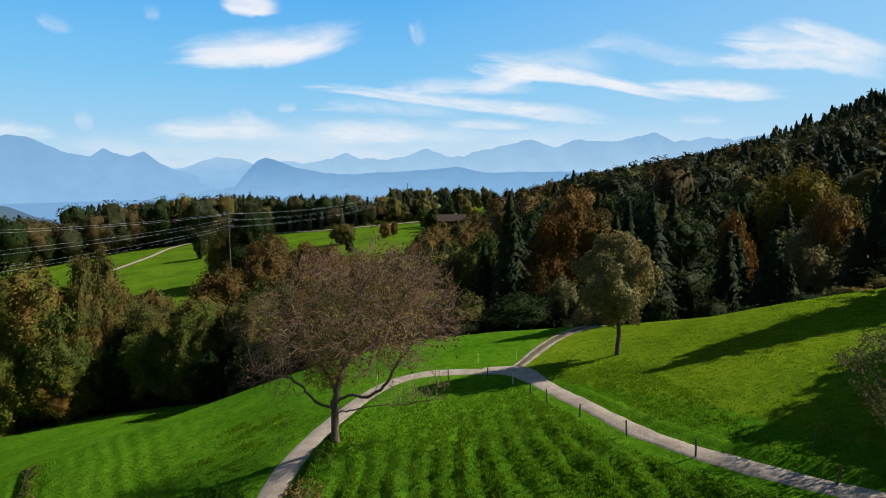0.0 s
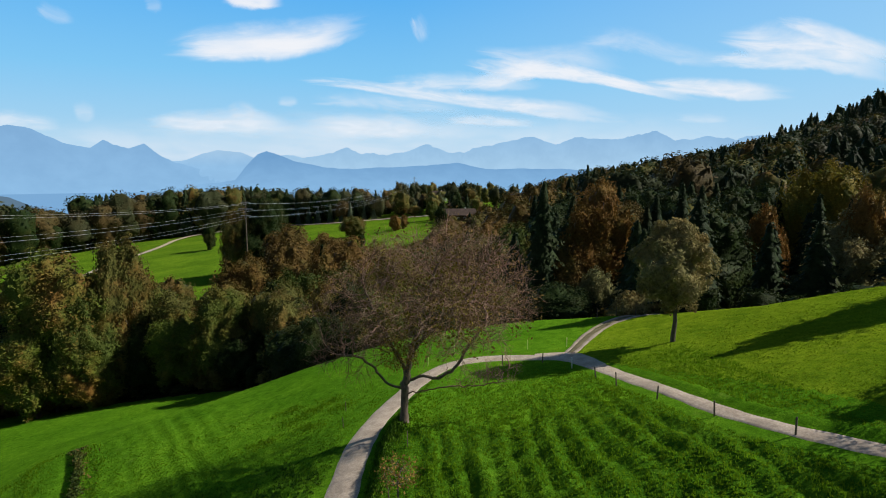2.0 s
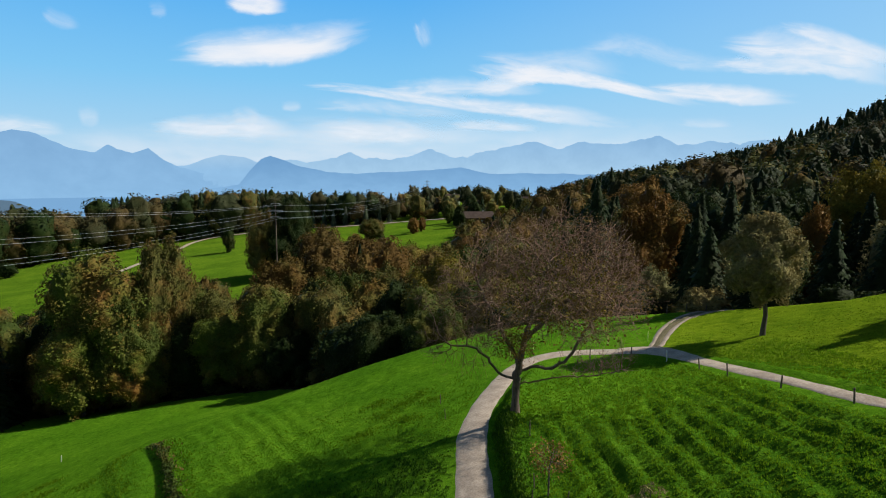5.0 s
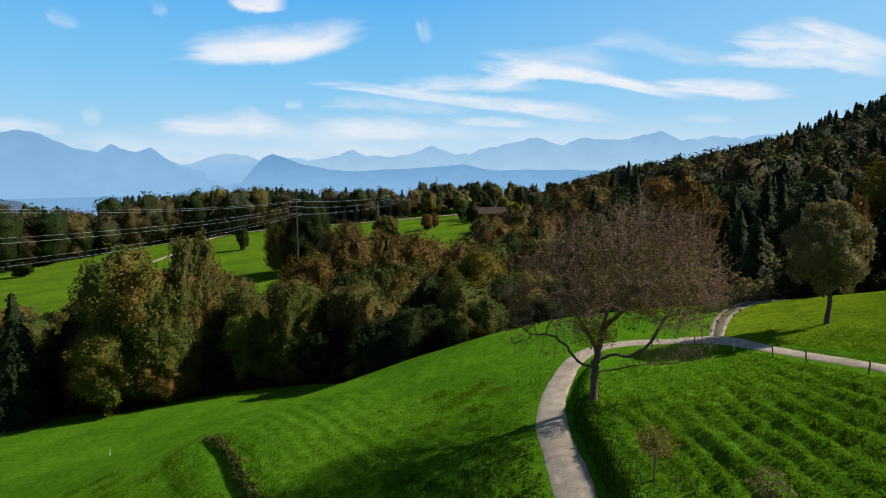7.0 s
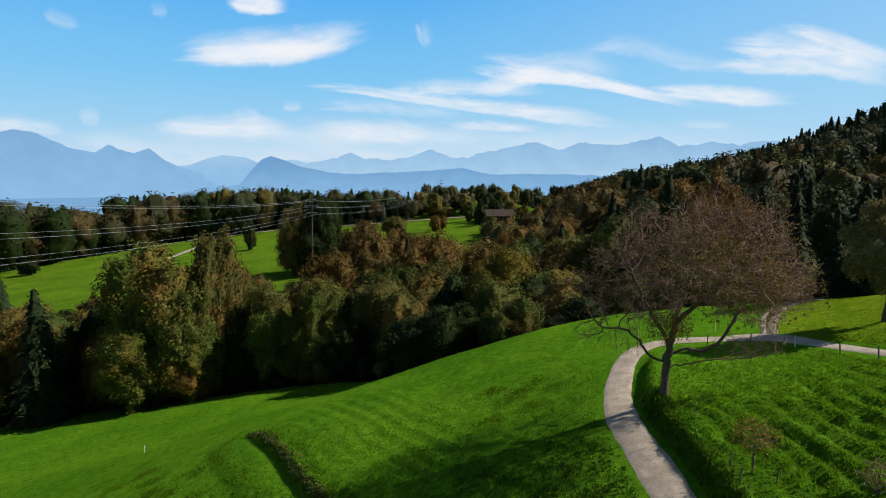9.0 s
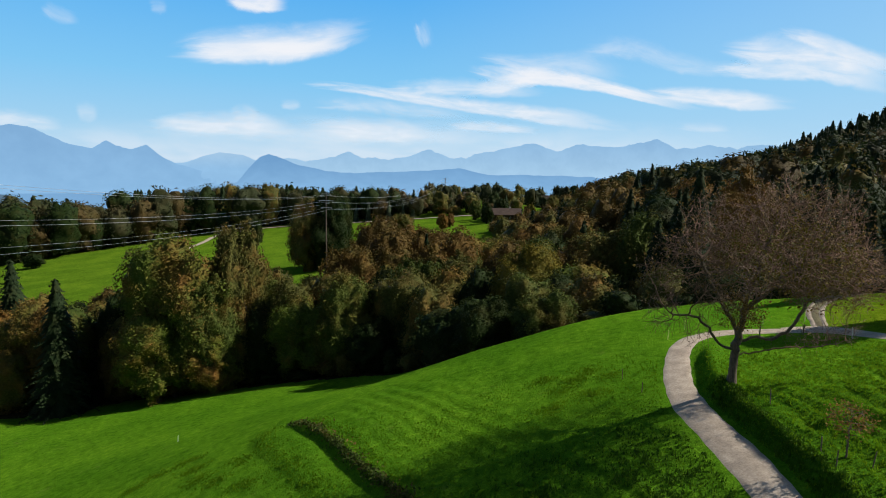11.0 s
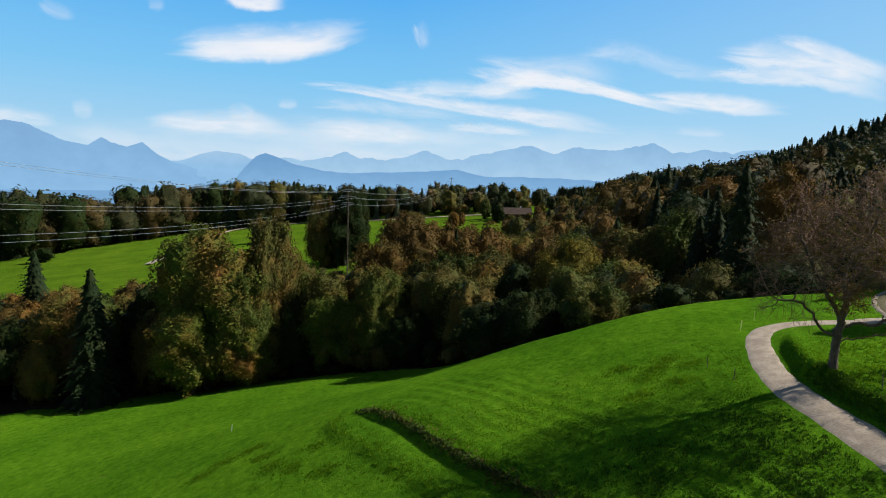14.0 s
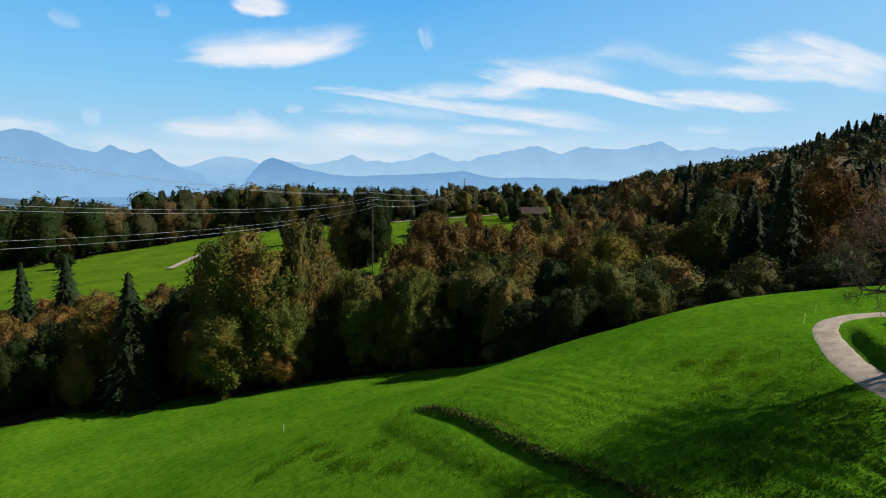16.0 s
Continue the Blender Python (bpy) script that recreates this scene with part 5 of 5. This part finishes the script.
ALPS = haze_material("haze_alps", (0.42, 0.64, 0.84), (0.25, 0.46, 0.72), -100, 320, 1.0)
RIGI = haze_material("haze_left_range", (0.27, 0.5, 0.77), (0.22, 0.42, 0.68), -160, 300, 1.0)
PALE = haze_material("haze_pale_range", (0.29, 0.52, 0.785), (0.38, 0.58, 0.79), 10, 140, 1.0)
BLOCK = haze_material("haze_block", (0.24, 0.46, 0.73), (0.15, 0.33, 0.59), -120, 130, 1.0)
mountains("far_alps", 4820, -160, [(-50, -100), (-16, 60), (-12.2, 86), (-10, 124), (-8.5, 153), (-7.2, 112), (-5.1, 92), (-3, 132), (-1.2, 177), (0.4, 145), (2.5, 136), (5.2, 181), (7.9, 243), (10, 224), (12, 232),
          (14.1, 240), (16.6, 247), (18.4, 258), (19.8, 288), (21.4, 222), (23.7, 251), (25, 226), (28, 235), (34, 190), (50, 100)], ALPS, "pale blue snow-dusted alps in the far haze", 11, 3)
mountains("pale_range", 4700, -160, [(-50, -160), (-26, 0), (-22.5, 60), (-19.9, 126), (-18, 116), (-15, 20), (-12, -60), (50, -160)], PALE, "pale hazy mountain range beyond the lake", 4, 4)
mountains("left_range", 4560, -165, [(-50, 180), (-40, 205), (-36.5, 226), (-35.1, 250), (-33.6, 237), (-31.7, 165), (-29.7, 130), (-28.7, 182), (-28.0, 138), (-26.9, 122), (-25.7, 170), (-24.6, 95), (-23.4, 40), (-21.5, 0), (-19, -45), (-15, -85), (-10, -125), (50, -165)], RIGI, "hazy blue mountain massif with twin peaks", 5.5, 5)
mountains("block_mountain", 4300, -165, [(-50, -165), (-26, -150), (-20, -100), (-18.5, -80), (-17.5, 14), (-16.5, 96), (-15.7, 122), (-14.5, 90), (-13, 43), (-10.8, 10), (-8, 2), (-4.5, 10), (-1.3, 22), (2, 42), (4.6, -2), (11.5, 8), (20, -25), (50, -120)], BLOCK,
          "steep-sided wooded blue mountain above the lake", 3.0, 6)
# The nearer hills carry their haze in the same glowing colour.
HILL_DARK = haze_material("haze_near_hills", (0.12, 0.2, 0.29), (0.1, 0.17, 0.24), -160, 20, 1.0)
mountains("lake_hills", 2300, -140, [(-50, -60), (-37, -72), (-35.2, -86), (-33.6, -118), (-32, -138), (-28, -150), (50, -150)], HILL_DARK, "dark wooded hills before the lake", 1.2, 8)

for k in range(34):
    a, dist = radians(-33.2 + 2.6 * rng.random()), 1750 + 480 * rng.random()
    x, y = math.sin(a) * dist, math.cos(a) * dist
    zt = 18 - dist * (0.079 + 0.016 * rng.random())
    w, h = 9 + 8 * rng.random(), 6 + 6 * rng.random()
    ob = thing("town_house", (x, y, zt), "small pale house of the far lakeside town", "house", "far town houses", turn=360 * rng.random())
    bm = bmesh.new()
    box(bm, (w, w * 0.8, h + 60), (0, 0, h / 2 - 30), bevel=0.1)
    part("wall", bm, PLASTER, ob)
    bm = bmesh.new()
    bmesh.ops.create_cone(bm, cap_ends=True, segments=4, radius1=w * 0.72, radius2=w * 0.2, depth=h * 0.5, matrix=Matrix.Translation((0, 0, h * 1.25)) @ Matrix.Rotation(radians(45), 4, "Z"))
    part("roof", bm, ROOF, ob)


# ---------------------------------------------------------------- sky behind the mountains, and clouds
sky_m, nt, b, out = material("clear_sky")
geo = nt.nodes.new("ShaderNodeNewGeometry")
sep = nt.nodes.new("ShaderNodeSeparateXYZ")
nt.links.new(geo.outputs["Position"], sep.inputs[0])
mr = node(nt, "ShaderNodeMapRange")
mr.inputs[1].default_value, mr.inputs[2].default_value = 0.0, 1600.0
nt.links.new(sep.outputs[2], mr.inputs[0])
EMIT = 2 ** -EXPOSURE
c = ramp(nt, mr.outputs[0], (0.0, (0.44, 0.66, 0.85)), (0.16, (0.38, 0.65, 0.87)), (0.45, (0.22, 0.57, 0.9)), (0.85, (0.1, 0.43, 0.88)), (1.0, (0.07, 0.37, 0.84)))
em = nt.nodes.new("ShaderNodeEmission")
em.inputs[1].default_value = EMIT
side = node(nt, "ShaderNodeMapRange")
side.inputs[1].default_value, side.inputs[2].default_value, side.inputs[3].default_value, side.inputs[4].default_value = -300.0, 3400.0, 0.0, 0.38
nt.links.new(sep.outputs[0], side.inputs[0])
nt.links.new(mix(nt, "MIX", side.outputs[0], c.outputs[0], (0.52, 0.74, 0.93)), em.inputs[0])
nt.links.new(em.outputs[0], out.inputs[0])
A, E = np.meshgrid(np.radians(np.linspace(-58, 58, 60)), np.radians(np.linspace(-7, 33, 30)), indexing="ij")
v = np.stack([np.sin(A) * np.cos(E) * 4960, np.cos(A) * np.cos(E) * 4960, 18 + np.sin(E) * 4960], -1).reshape(-1, 3)
p, q = np.meshgrid(np.arange(59), np.arange(29), indexing="ij")
f = np.stack([p * 30 + q, (p + 1) * 30 + q, (p + 1) * 30 + q + 1, p * 30 + q + 1], -1).reshape(-1, 4)
tagged(new("backdrop", mesh_np("backdrop", v, f, [sky_m], None, True)), "clear blue autumn sky paling to the horizon", "sky", kind="structure")


def cloud_material(name, seed, dense, aspect, wisp, soft):
    """Thin high cloud along a band: torn at the rim, drawn out into streaks, fading at its ends."""
    m, nt, b, out = material(name)
    tc = nt.nodes.new("ShaderNodeTexCoord")

    def math_(op, *args):
        n = nt.nodes.new("ShaderNodeMath")
        n.operation = op
        for k, a in enumerate(args):
            if isinstance(a, bpy.types.NodeSocket):
                nt.links.new(a, n.inputs[k])
            else:
                n.inputs[k].default_value = a
        return n.outputs[0]

    def step(value, lo, hi, a=0.0, b_=1.0):
        n = node(nt, "ShaderNodeMapRange")
        n.interpolation_type = "SMOOTHSTEP"
        for k, x_ in enumerate((lo, hi, a, b_)):
            n.inputs[k + 1].default_value = x_
        nt.links.new(value, n.inputs[0])
        return n.outputs[0]

    def noise(scale, sx_, sy_, turn, detail, rough, warp=0.0):
        mp = nt.nodes.new("ShaderNodeMapping")
        mp.inputs["Location"].default_value = (seed, seed * 0.7, seed * 0.3)
        mp.inputs["Rotation"].default_value = (0, 0, turn)
        mp.inputs["Scale"].default_value = (sx_, sy_, 1)
        nt.links.new(tc.outputs["UV"], mp.inputs[0])
        return noise_tex(nt, scale, detail, rough, mp.outputs[0], warp).outputs[0]

    sep = nt.nodes.new("ShaderNodeSeparateXYZ")
    nt.links.new(tc.outputs["UV"], sep.inputs[0])
    torn = noise(1.0, aspect * 1.1, 1.7, 0.25, 5, 0.62, 0.8)
    streak = noise(1.0, aspect * 0.6, 2.8, 0.16, 5, 0.6, 0.5)
    # nearness to the band's middle line, pushed about by the torn noise; the lower rim is the crisper one
    v_ = math_("ADD", math_("MULTIPLY", sep.outputs[1], 2.0), -1.0)
    v_ = math_("ADD", v_, math_("MULTIPLY", math_("SUBTRACT", torn, 0.5), 1.5 * wisp))
    lower, upper = step(v_, -0.92, -0.92 + 0.5 * soft + 0.06), step(v_, 0.95, 0.95 - 1.25 * soft)
    ends = math_("MULTIPLY", step(math_("ADD", sep.outputs[0], math_("MULTIPLY", math_("SUBTRACT", streak, 0.5), 0.3)), 0.03, 0.25), step(math_("ADD", sep.outputs[0], math_("MULTIPLY", math_("SUBTRACT", streak, 0.5), 0.3)), 0.97, 0.7))
    rim = math_("MULTIPLY", step(sep.outputs[1], 0.0, 0.12), step(sep.outputs[1], 1.0, 0.88))
    rim = math_("MULTIPLY", rim, math_("MULTIPLY", step(sep.outputs[0], 0.0, 0.06), step(sep.outputs[0], 1.0, 0.94)))
    veil = step(streak, 0.5 - 0.2, 0.5 + 0.16, 1.0 - 1.1 * wisp, 1.0)
    a = math_("MULTIPLY", math_("MULTIPLY", lower, upper), math_("MULTIPLY", ends, math_("MULTIPLY", rim, veil)))
    a = math_("MULTIPLY", a, 0.9 * dense)
    em = nt.nodes.new("ShaderNodeEmission")
    em.inputs[0].default_value, em.inputs[1].default_value = (0.95, 0.96, 1.0, 1), CLOUD * 2 ** -EXPOSURE
    tr_ = nt.nodes.new("ShaderNodeBsdfTransparent")
    ms = nt.nodes.new("ShaderNodeMixShader")
    nt.links.new(a, ms.inputs[0])
    nt.links.new(tr_.outputs[0], ms.inputs[1])
    nt.links.new(em.outputs[0], ms.inputs[2])
    nt.links.new(ms.outputs[0], out.inputs[0])
    return m


CLOUDS = []


def cloud(line, widths, dense, seed, wisp=0.5, soft=0.7):
    """A band of cloud along a line on the sky, with its width at each point of the line."""
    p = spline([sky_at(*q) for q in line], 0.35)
    n = len(p)
    t = np.linspace(0, 1, n)
    d = np.gradient(p, axis=0)
    d /= np.linalg.norm(d, axis=1, keepdims=True)
    nrm = np.stack([-d[:, 1], d[:, 0]], 1)
    half = np.interp(t, np.linspace(0, 1, len(widths)), widths)[:, None] * 0.0535 / 2
    w = np.linspace(-1, 1, 9)
    ae = p[:, None] + nrm[:, None] * (half * w[None])[..., None]
    a, e = np.radians(ae[..., 0]), np.radians(ae[..., 1])
    dist = 4930 - 6 * len(CLOUDS)
    v = np.stack([np.sin(a) * np.cos(e) * dist, np.cos(a) * np.cos(e) * dist, 18 + np.sin(e) * dist], -1).reshape(-1, 3)
    i_, j_ = np.meshgrid(np.arange(n - 1), np.arange(8), indexing="ij")
    f = np.stack([i_ * 9 + j_, (i_ + 1) * 9 + j_, (i_ + 1) * 9 + j_ + 1, i_ * 9 + j_ + 1], -1).reshape(-1, 4)
    length = np.linalg.norm(np.diff(p, axis=0), axis=1).sum()
    me = mesh_np("cloud", v, f, [cloud_material("cloud_%d" % len(CLOUDS), seed, dense, length / (2 * half.max()), wisp, soft)])
    uv = me.uv_layers.new(name="UVMap")
    grid = np.stack(np.broadcast_arrays(t[:, None], (w[None] + 1) / 2), -1).reshape(-1, 2)
    uv.data.foreach_set("uv", grid[f.ravel()].astype(np.float32).ravel())
    CLOUDS.append(tagged(new("cloud", me), "thin white streak of high cloud", "cloud", kind="structure"))


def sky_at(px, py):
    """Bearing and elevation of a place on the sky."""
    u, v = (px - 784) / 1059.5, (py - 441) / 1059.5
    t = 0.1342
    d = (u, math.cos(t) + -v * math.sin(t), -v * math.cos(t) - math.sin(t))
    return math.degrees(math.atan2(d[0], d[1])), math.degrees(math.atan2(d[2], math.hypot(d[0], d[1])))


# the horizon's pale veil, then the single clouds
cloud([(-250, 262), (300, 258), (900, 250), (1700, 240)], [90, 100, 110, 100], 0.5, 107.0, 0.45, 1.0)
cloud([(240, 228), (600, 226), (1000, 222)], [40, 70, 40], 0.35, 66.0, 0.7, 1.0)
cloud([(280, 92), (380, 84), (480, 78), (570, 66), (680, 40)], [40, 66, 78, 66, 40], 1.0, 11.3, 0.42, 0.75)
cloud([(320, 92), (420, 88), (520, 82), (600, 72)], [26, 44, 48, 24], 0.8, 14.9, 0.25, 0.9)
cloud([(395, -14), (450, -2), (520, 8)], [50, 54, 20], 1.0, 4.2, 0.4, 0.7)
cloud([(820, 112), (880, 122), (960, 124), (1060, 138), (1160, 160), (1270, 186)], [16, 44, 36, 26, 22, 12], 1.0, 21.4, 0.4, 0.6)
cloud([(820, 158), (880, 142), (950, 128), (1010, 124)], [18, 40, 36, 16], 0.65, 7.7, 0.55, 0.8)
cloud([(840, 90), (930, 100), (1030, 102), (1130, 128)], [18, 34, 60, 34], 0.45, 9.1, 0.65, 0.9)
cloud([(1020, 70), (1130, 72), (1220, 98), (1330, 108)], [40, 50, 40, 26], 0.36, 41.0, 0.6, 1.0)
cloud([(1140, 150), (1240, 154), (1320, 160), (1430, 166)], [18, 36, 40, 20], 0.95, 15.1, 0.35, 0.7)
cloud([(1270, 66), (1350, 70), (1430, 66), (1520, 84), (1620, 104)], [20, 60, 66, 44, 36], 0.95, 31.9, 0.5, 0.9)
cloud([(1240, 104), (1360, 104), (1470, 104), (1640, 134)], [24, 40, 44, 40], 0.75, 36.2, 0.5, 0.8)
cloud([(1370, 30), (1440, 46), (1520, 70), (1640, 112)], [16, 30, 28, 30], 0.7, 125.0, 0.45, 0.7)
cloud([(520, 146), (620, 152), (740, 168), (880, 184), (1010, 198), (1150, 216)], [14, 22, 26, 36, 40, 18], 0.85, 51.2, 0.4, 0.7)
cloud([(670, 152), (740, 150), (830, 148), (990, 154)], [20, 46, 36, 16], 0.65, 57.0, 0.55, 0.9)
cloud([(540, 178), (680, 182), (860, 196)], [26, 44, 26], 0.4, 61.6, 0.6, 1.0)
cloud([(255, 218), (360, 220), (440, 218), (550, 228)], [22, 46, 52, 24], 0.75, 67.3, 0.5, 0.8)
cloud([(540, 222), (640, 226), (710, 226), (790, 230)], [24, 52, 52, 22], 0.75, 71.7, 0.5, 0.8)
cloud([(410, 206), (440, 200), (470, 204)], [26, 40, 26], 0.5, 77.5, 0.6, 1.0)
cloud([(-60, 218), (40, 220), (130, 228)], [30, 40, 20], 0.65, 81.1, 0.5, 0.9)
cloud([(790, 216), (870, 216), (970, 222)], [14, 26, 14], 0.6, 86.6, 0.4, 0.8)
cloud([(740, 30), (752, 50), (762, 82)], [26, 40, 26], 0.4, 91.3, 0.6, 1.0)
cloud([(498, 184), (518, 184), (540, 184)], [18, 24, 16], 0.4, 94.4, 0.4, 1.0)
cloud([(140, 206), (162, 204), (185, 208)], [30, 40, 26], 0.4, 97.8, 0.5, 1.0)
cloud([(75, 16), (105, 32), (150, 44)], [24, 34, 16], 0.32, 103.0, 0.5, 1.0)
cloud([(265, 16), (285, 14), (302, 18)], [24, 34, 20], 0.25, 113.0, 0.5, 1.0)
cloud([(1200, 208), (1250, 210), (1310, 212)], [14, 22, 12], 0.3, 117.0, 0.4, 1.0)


# ---------------------------------------------------------------- weeds and grass
def stuff(name, v, f, mats, label, category):
    return tagged(new(name, mesh_np(name, v, f, mats)), label, category, kind="stuff")


gr = np.random.default_rng(21)
n = 2600
k = (gr.random(n) ** 0.9 * (len(BANK) - 8)).astype(int)
off = -(gr.normal(size=n) * (0.28 + 0.16 * np.sin(k * 0.7)) + 0.55)
dline = np.gradient(BANK, axis=0)[k]
dline /= np.linalg.norm(dline, axis=1, keepdims=True)
slip = gr.normal(size=n) * 0.5
x, y = BANK[k, 0] + dline[:, 1] * off + dline[:, 0] * slip, BANK[k, 1] - dline[:, 0] * off + dline[:, 1] * slip
c = np.stack([x, y, ground(x, y) + 0.05 + 0.16 * gr.random(n)], 1)
stuff("bank_weeds", *leaves_np(c, np.tile([-0.3, -0.2, 0.6], (n, 1)), 0.15 * (0.5 + gr.random(n)), 0.45, 0.9, gr), [LEAF["green"]], "rough green weeds along the terrace bank", "weeds")
n = 200
k = (gr.random(n) ** 1.2 * (len(BANK) - 10)).astype(int)
where = gr.normal(size=n) * 0.5 + 0.9 + 0.45 * np.sin(k * 0.9)
x, y = BANK[k, 0] + where + 0.15 * gr.normal(size=n), BANK[k, 1] + gr.normal(size=n) * 0.35
c = np.stack([x, y, ground(x, y) + 0.06 + 0.22 * gr.random(n) * (0.6 + 0.5 * np.sin(k * 1.7))], 1)
stuff("dry_weeds", *leaves_np(c, np.tile([0, 0, 0.6], (n, 1)), 0.13 * (0.6 + gr.random(n)), 0.4, 0.9, gr), [LEAF["dry"]], "withered brown weeds on the terrace bank", "weeds")

blade_m = leaf_material("grass_blades", (0.058, 0.138, 0.004), (0.092, 0.195, 0.006), (0.14, 0.25, 0.012), (0.115, 0.21, 0.008), 0.4, 0.5, 0.6)


blade_dry = leaf_material("slope_blades", (0.085, 0.155, 0.005), (0.13, 0.215, 0.008), (0.185, 0.27, 0.016), (0.16, 0.225, 0.01), 0.4, 0.5, 0.6)
# Darker green: shade of the bank and the bare tree put into the blades.
blade_shade = leaf_material("bank_blades", (0.028, 0.07, 0.006), (0.046, 0.112, 0.009), (0.075, 0.155, 0.014), (0.06, 0.12, 0.012), 0.4, 0.2, 0.6)


def tufts(n, x0, x1, y0, y1, tall, ok):
    x, y = x0 + (x1 - x0) * gr.random(n), y0 + (y1 - y0) * gr.random(n)
    use = ok(x, y)
    x, y = x[use], y[use]
    d3, _, _ = from_line(x, y, WAY, 3)
    d4, _, _ = from_line(x, y, RUTS, 3)
    use = (d3 > 1.45 + 0.25 * gr.random(len(x))) & (d4 > 1.3) & (y < np.interp(x, EDGE_X, EDGE_Y))
    x, y = x[use], y[use]
    z = ground(x, y)
    m = len(x)
    vs = []
    for _ in range(3):
        a = gr.random(m) * 6.28
        h, lean = tall * (0.35 + 0.7 * gr.random(m)) * (1 + 0.6 * ripple(x, y, 1.6, 7.0)), 0.7 * gr.random(m)
        px, py = x + 0.05 * gr.normal(size=m), y + 0.05 * gr.normal(size=m)
        w = 0.03 + 0.03 * gr.random(m)
        ca, sa = np.cos(a), np.sin(a)
        vs.append(np.stack([np.stack([px - ca * w, py - sa * w, z - 0.02], 1), np.stack([px + ca * w, py + sa * w, z - 0.02], 1),
                            np.stack([px - sa * lean * h, py + ca * lean * h, z + h], 1)], 1))
    v = np.concatenate(vs).reshape(-1, 3)
    return v, np.arange(len(v)).reshape(-1, 3)


v, f = tufts(30000, 8, 36, 22, 58, 0.16, lambda x, y: gr.random(len(x)) < 1 - ease(46, 58, y))
stuff("field_grass", v, f, [blade_m], "thick lush grass of the field beside the lane", "grass")
v, f = tufts(36000, -40, 9, 26, 64, 0.08, lambda x, y: gr.random(len(x)) < ease(-40, -12, x) * (1 - ease(48, 64, y)))
stuff("meadow_grass", v, f, [blade_m], "short green meadow grass", "grass")
v, f = tufts(9000, 8.6, 14.5, 24, 47, 0.26, lambda x, y: np.abs(from_line(x, y, WAY, 5)[0] - 2.4) < 0.75 + 0.3 * gr.normal(size=len(x)))
stuff("bank_grass", v, f, [blade_shade], "tall rough grass on the lane's bank", "grass")
v, f = tufts(26000, -14, 7, 26, 50, 0.2, lambda x, y: gr.random(len(x)) < (0.25 + 0.6 * (ripple(x, y, 1.0, 6.0) > 0.15)) * ease(-13, -2, x + 0.4 * (46 - y)) * (1 - ease(36, 48, y + 2 * ripple(x, y, 2.0))))
stuff("rough_grass", v, f, [blade_shade], "coarse grass tufts under the bare tree, darkened for its shade", "grass")
v, f = tufts(16000, 26, 58, 24, 70, 0.09, lambda x, y: gr.random(len(x)) < 1 - ease(50, 68, y))
stuff("slope_grass", v, f, [blade_dry], "short grass on the upper slope", "grass")
ROUGH = [(-37, 64), (-39.5, 63), (-41.5, 61), (-31, 55.5), (-33, 57.2), (-29.5, 58.5), (-27.5, 53), (-35, 60.5), (2.5, 56), (4.0, 57.5), (1.0, 54.5), (5.2, 55), (3, 52), (-1, 51), (0, 58)]
px = np.concatenate([TERRACE[3:60:2, 0] + 0.8, BANK[4:70:2, 0] + 1.6, np.repeat([p[0] for p in ROUGH], 5)])
py = np.concatenate([TERRACE[3:60:2, 1], BANK[4:70:2, 1] + 0.4, np.repeat([p[1] for p in ROUGH], 5)])
k = (gr.random(5200) * len(px)).astype(int)
spread_x, spread_y = px[k] + 0.8 * gr.normal(size=5200), py[k] + 0.6 * gr.normal(size=5200)
v, f = tufts(5200, 0, 1, 0, 1, 0.19, lambda x, y: (np.copyto(x, spread_x), np.copyto(y, spread_y), gr.random(len(x)) < 0.95)[2])
stuff("rough_tufts", v, f, [blade_m], "rank dark grass tufts on the terrace edge and meadow", "grass")
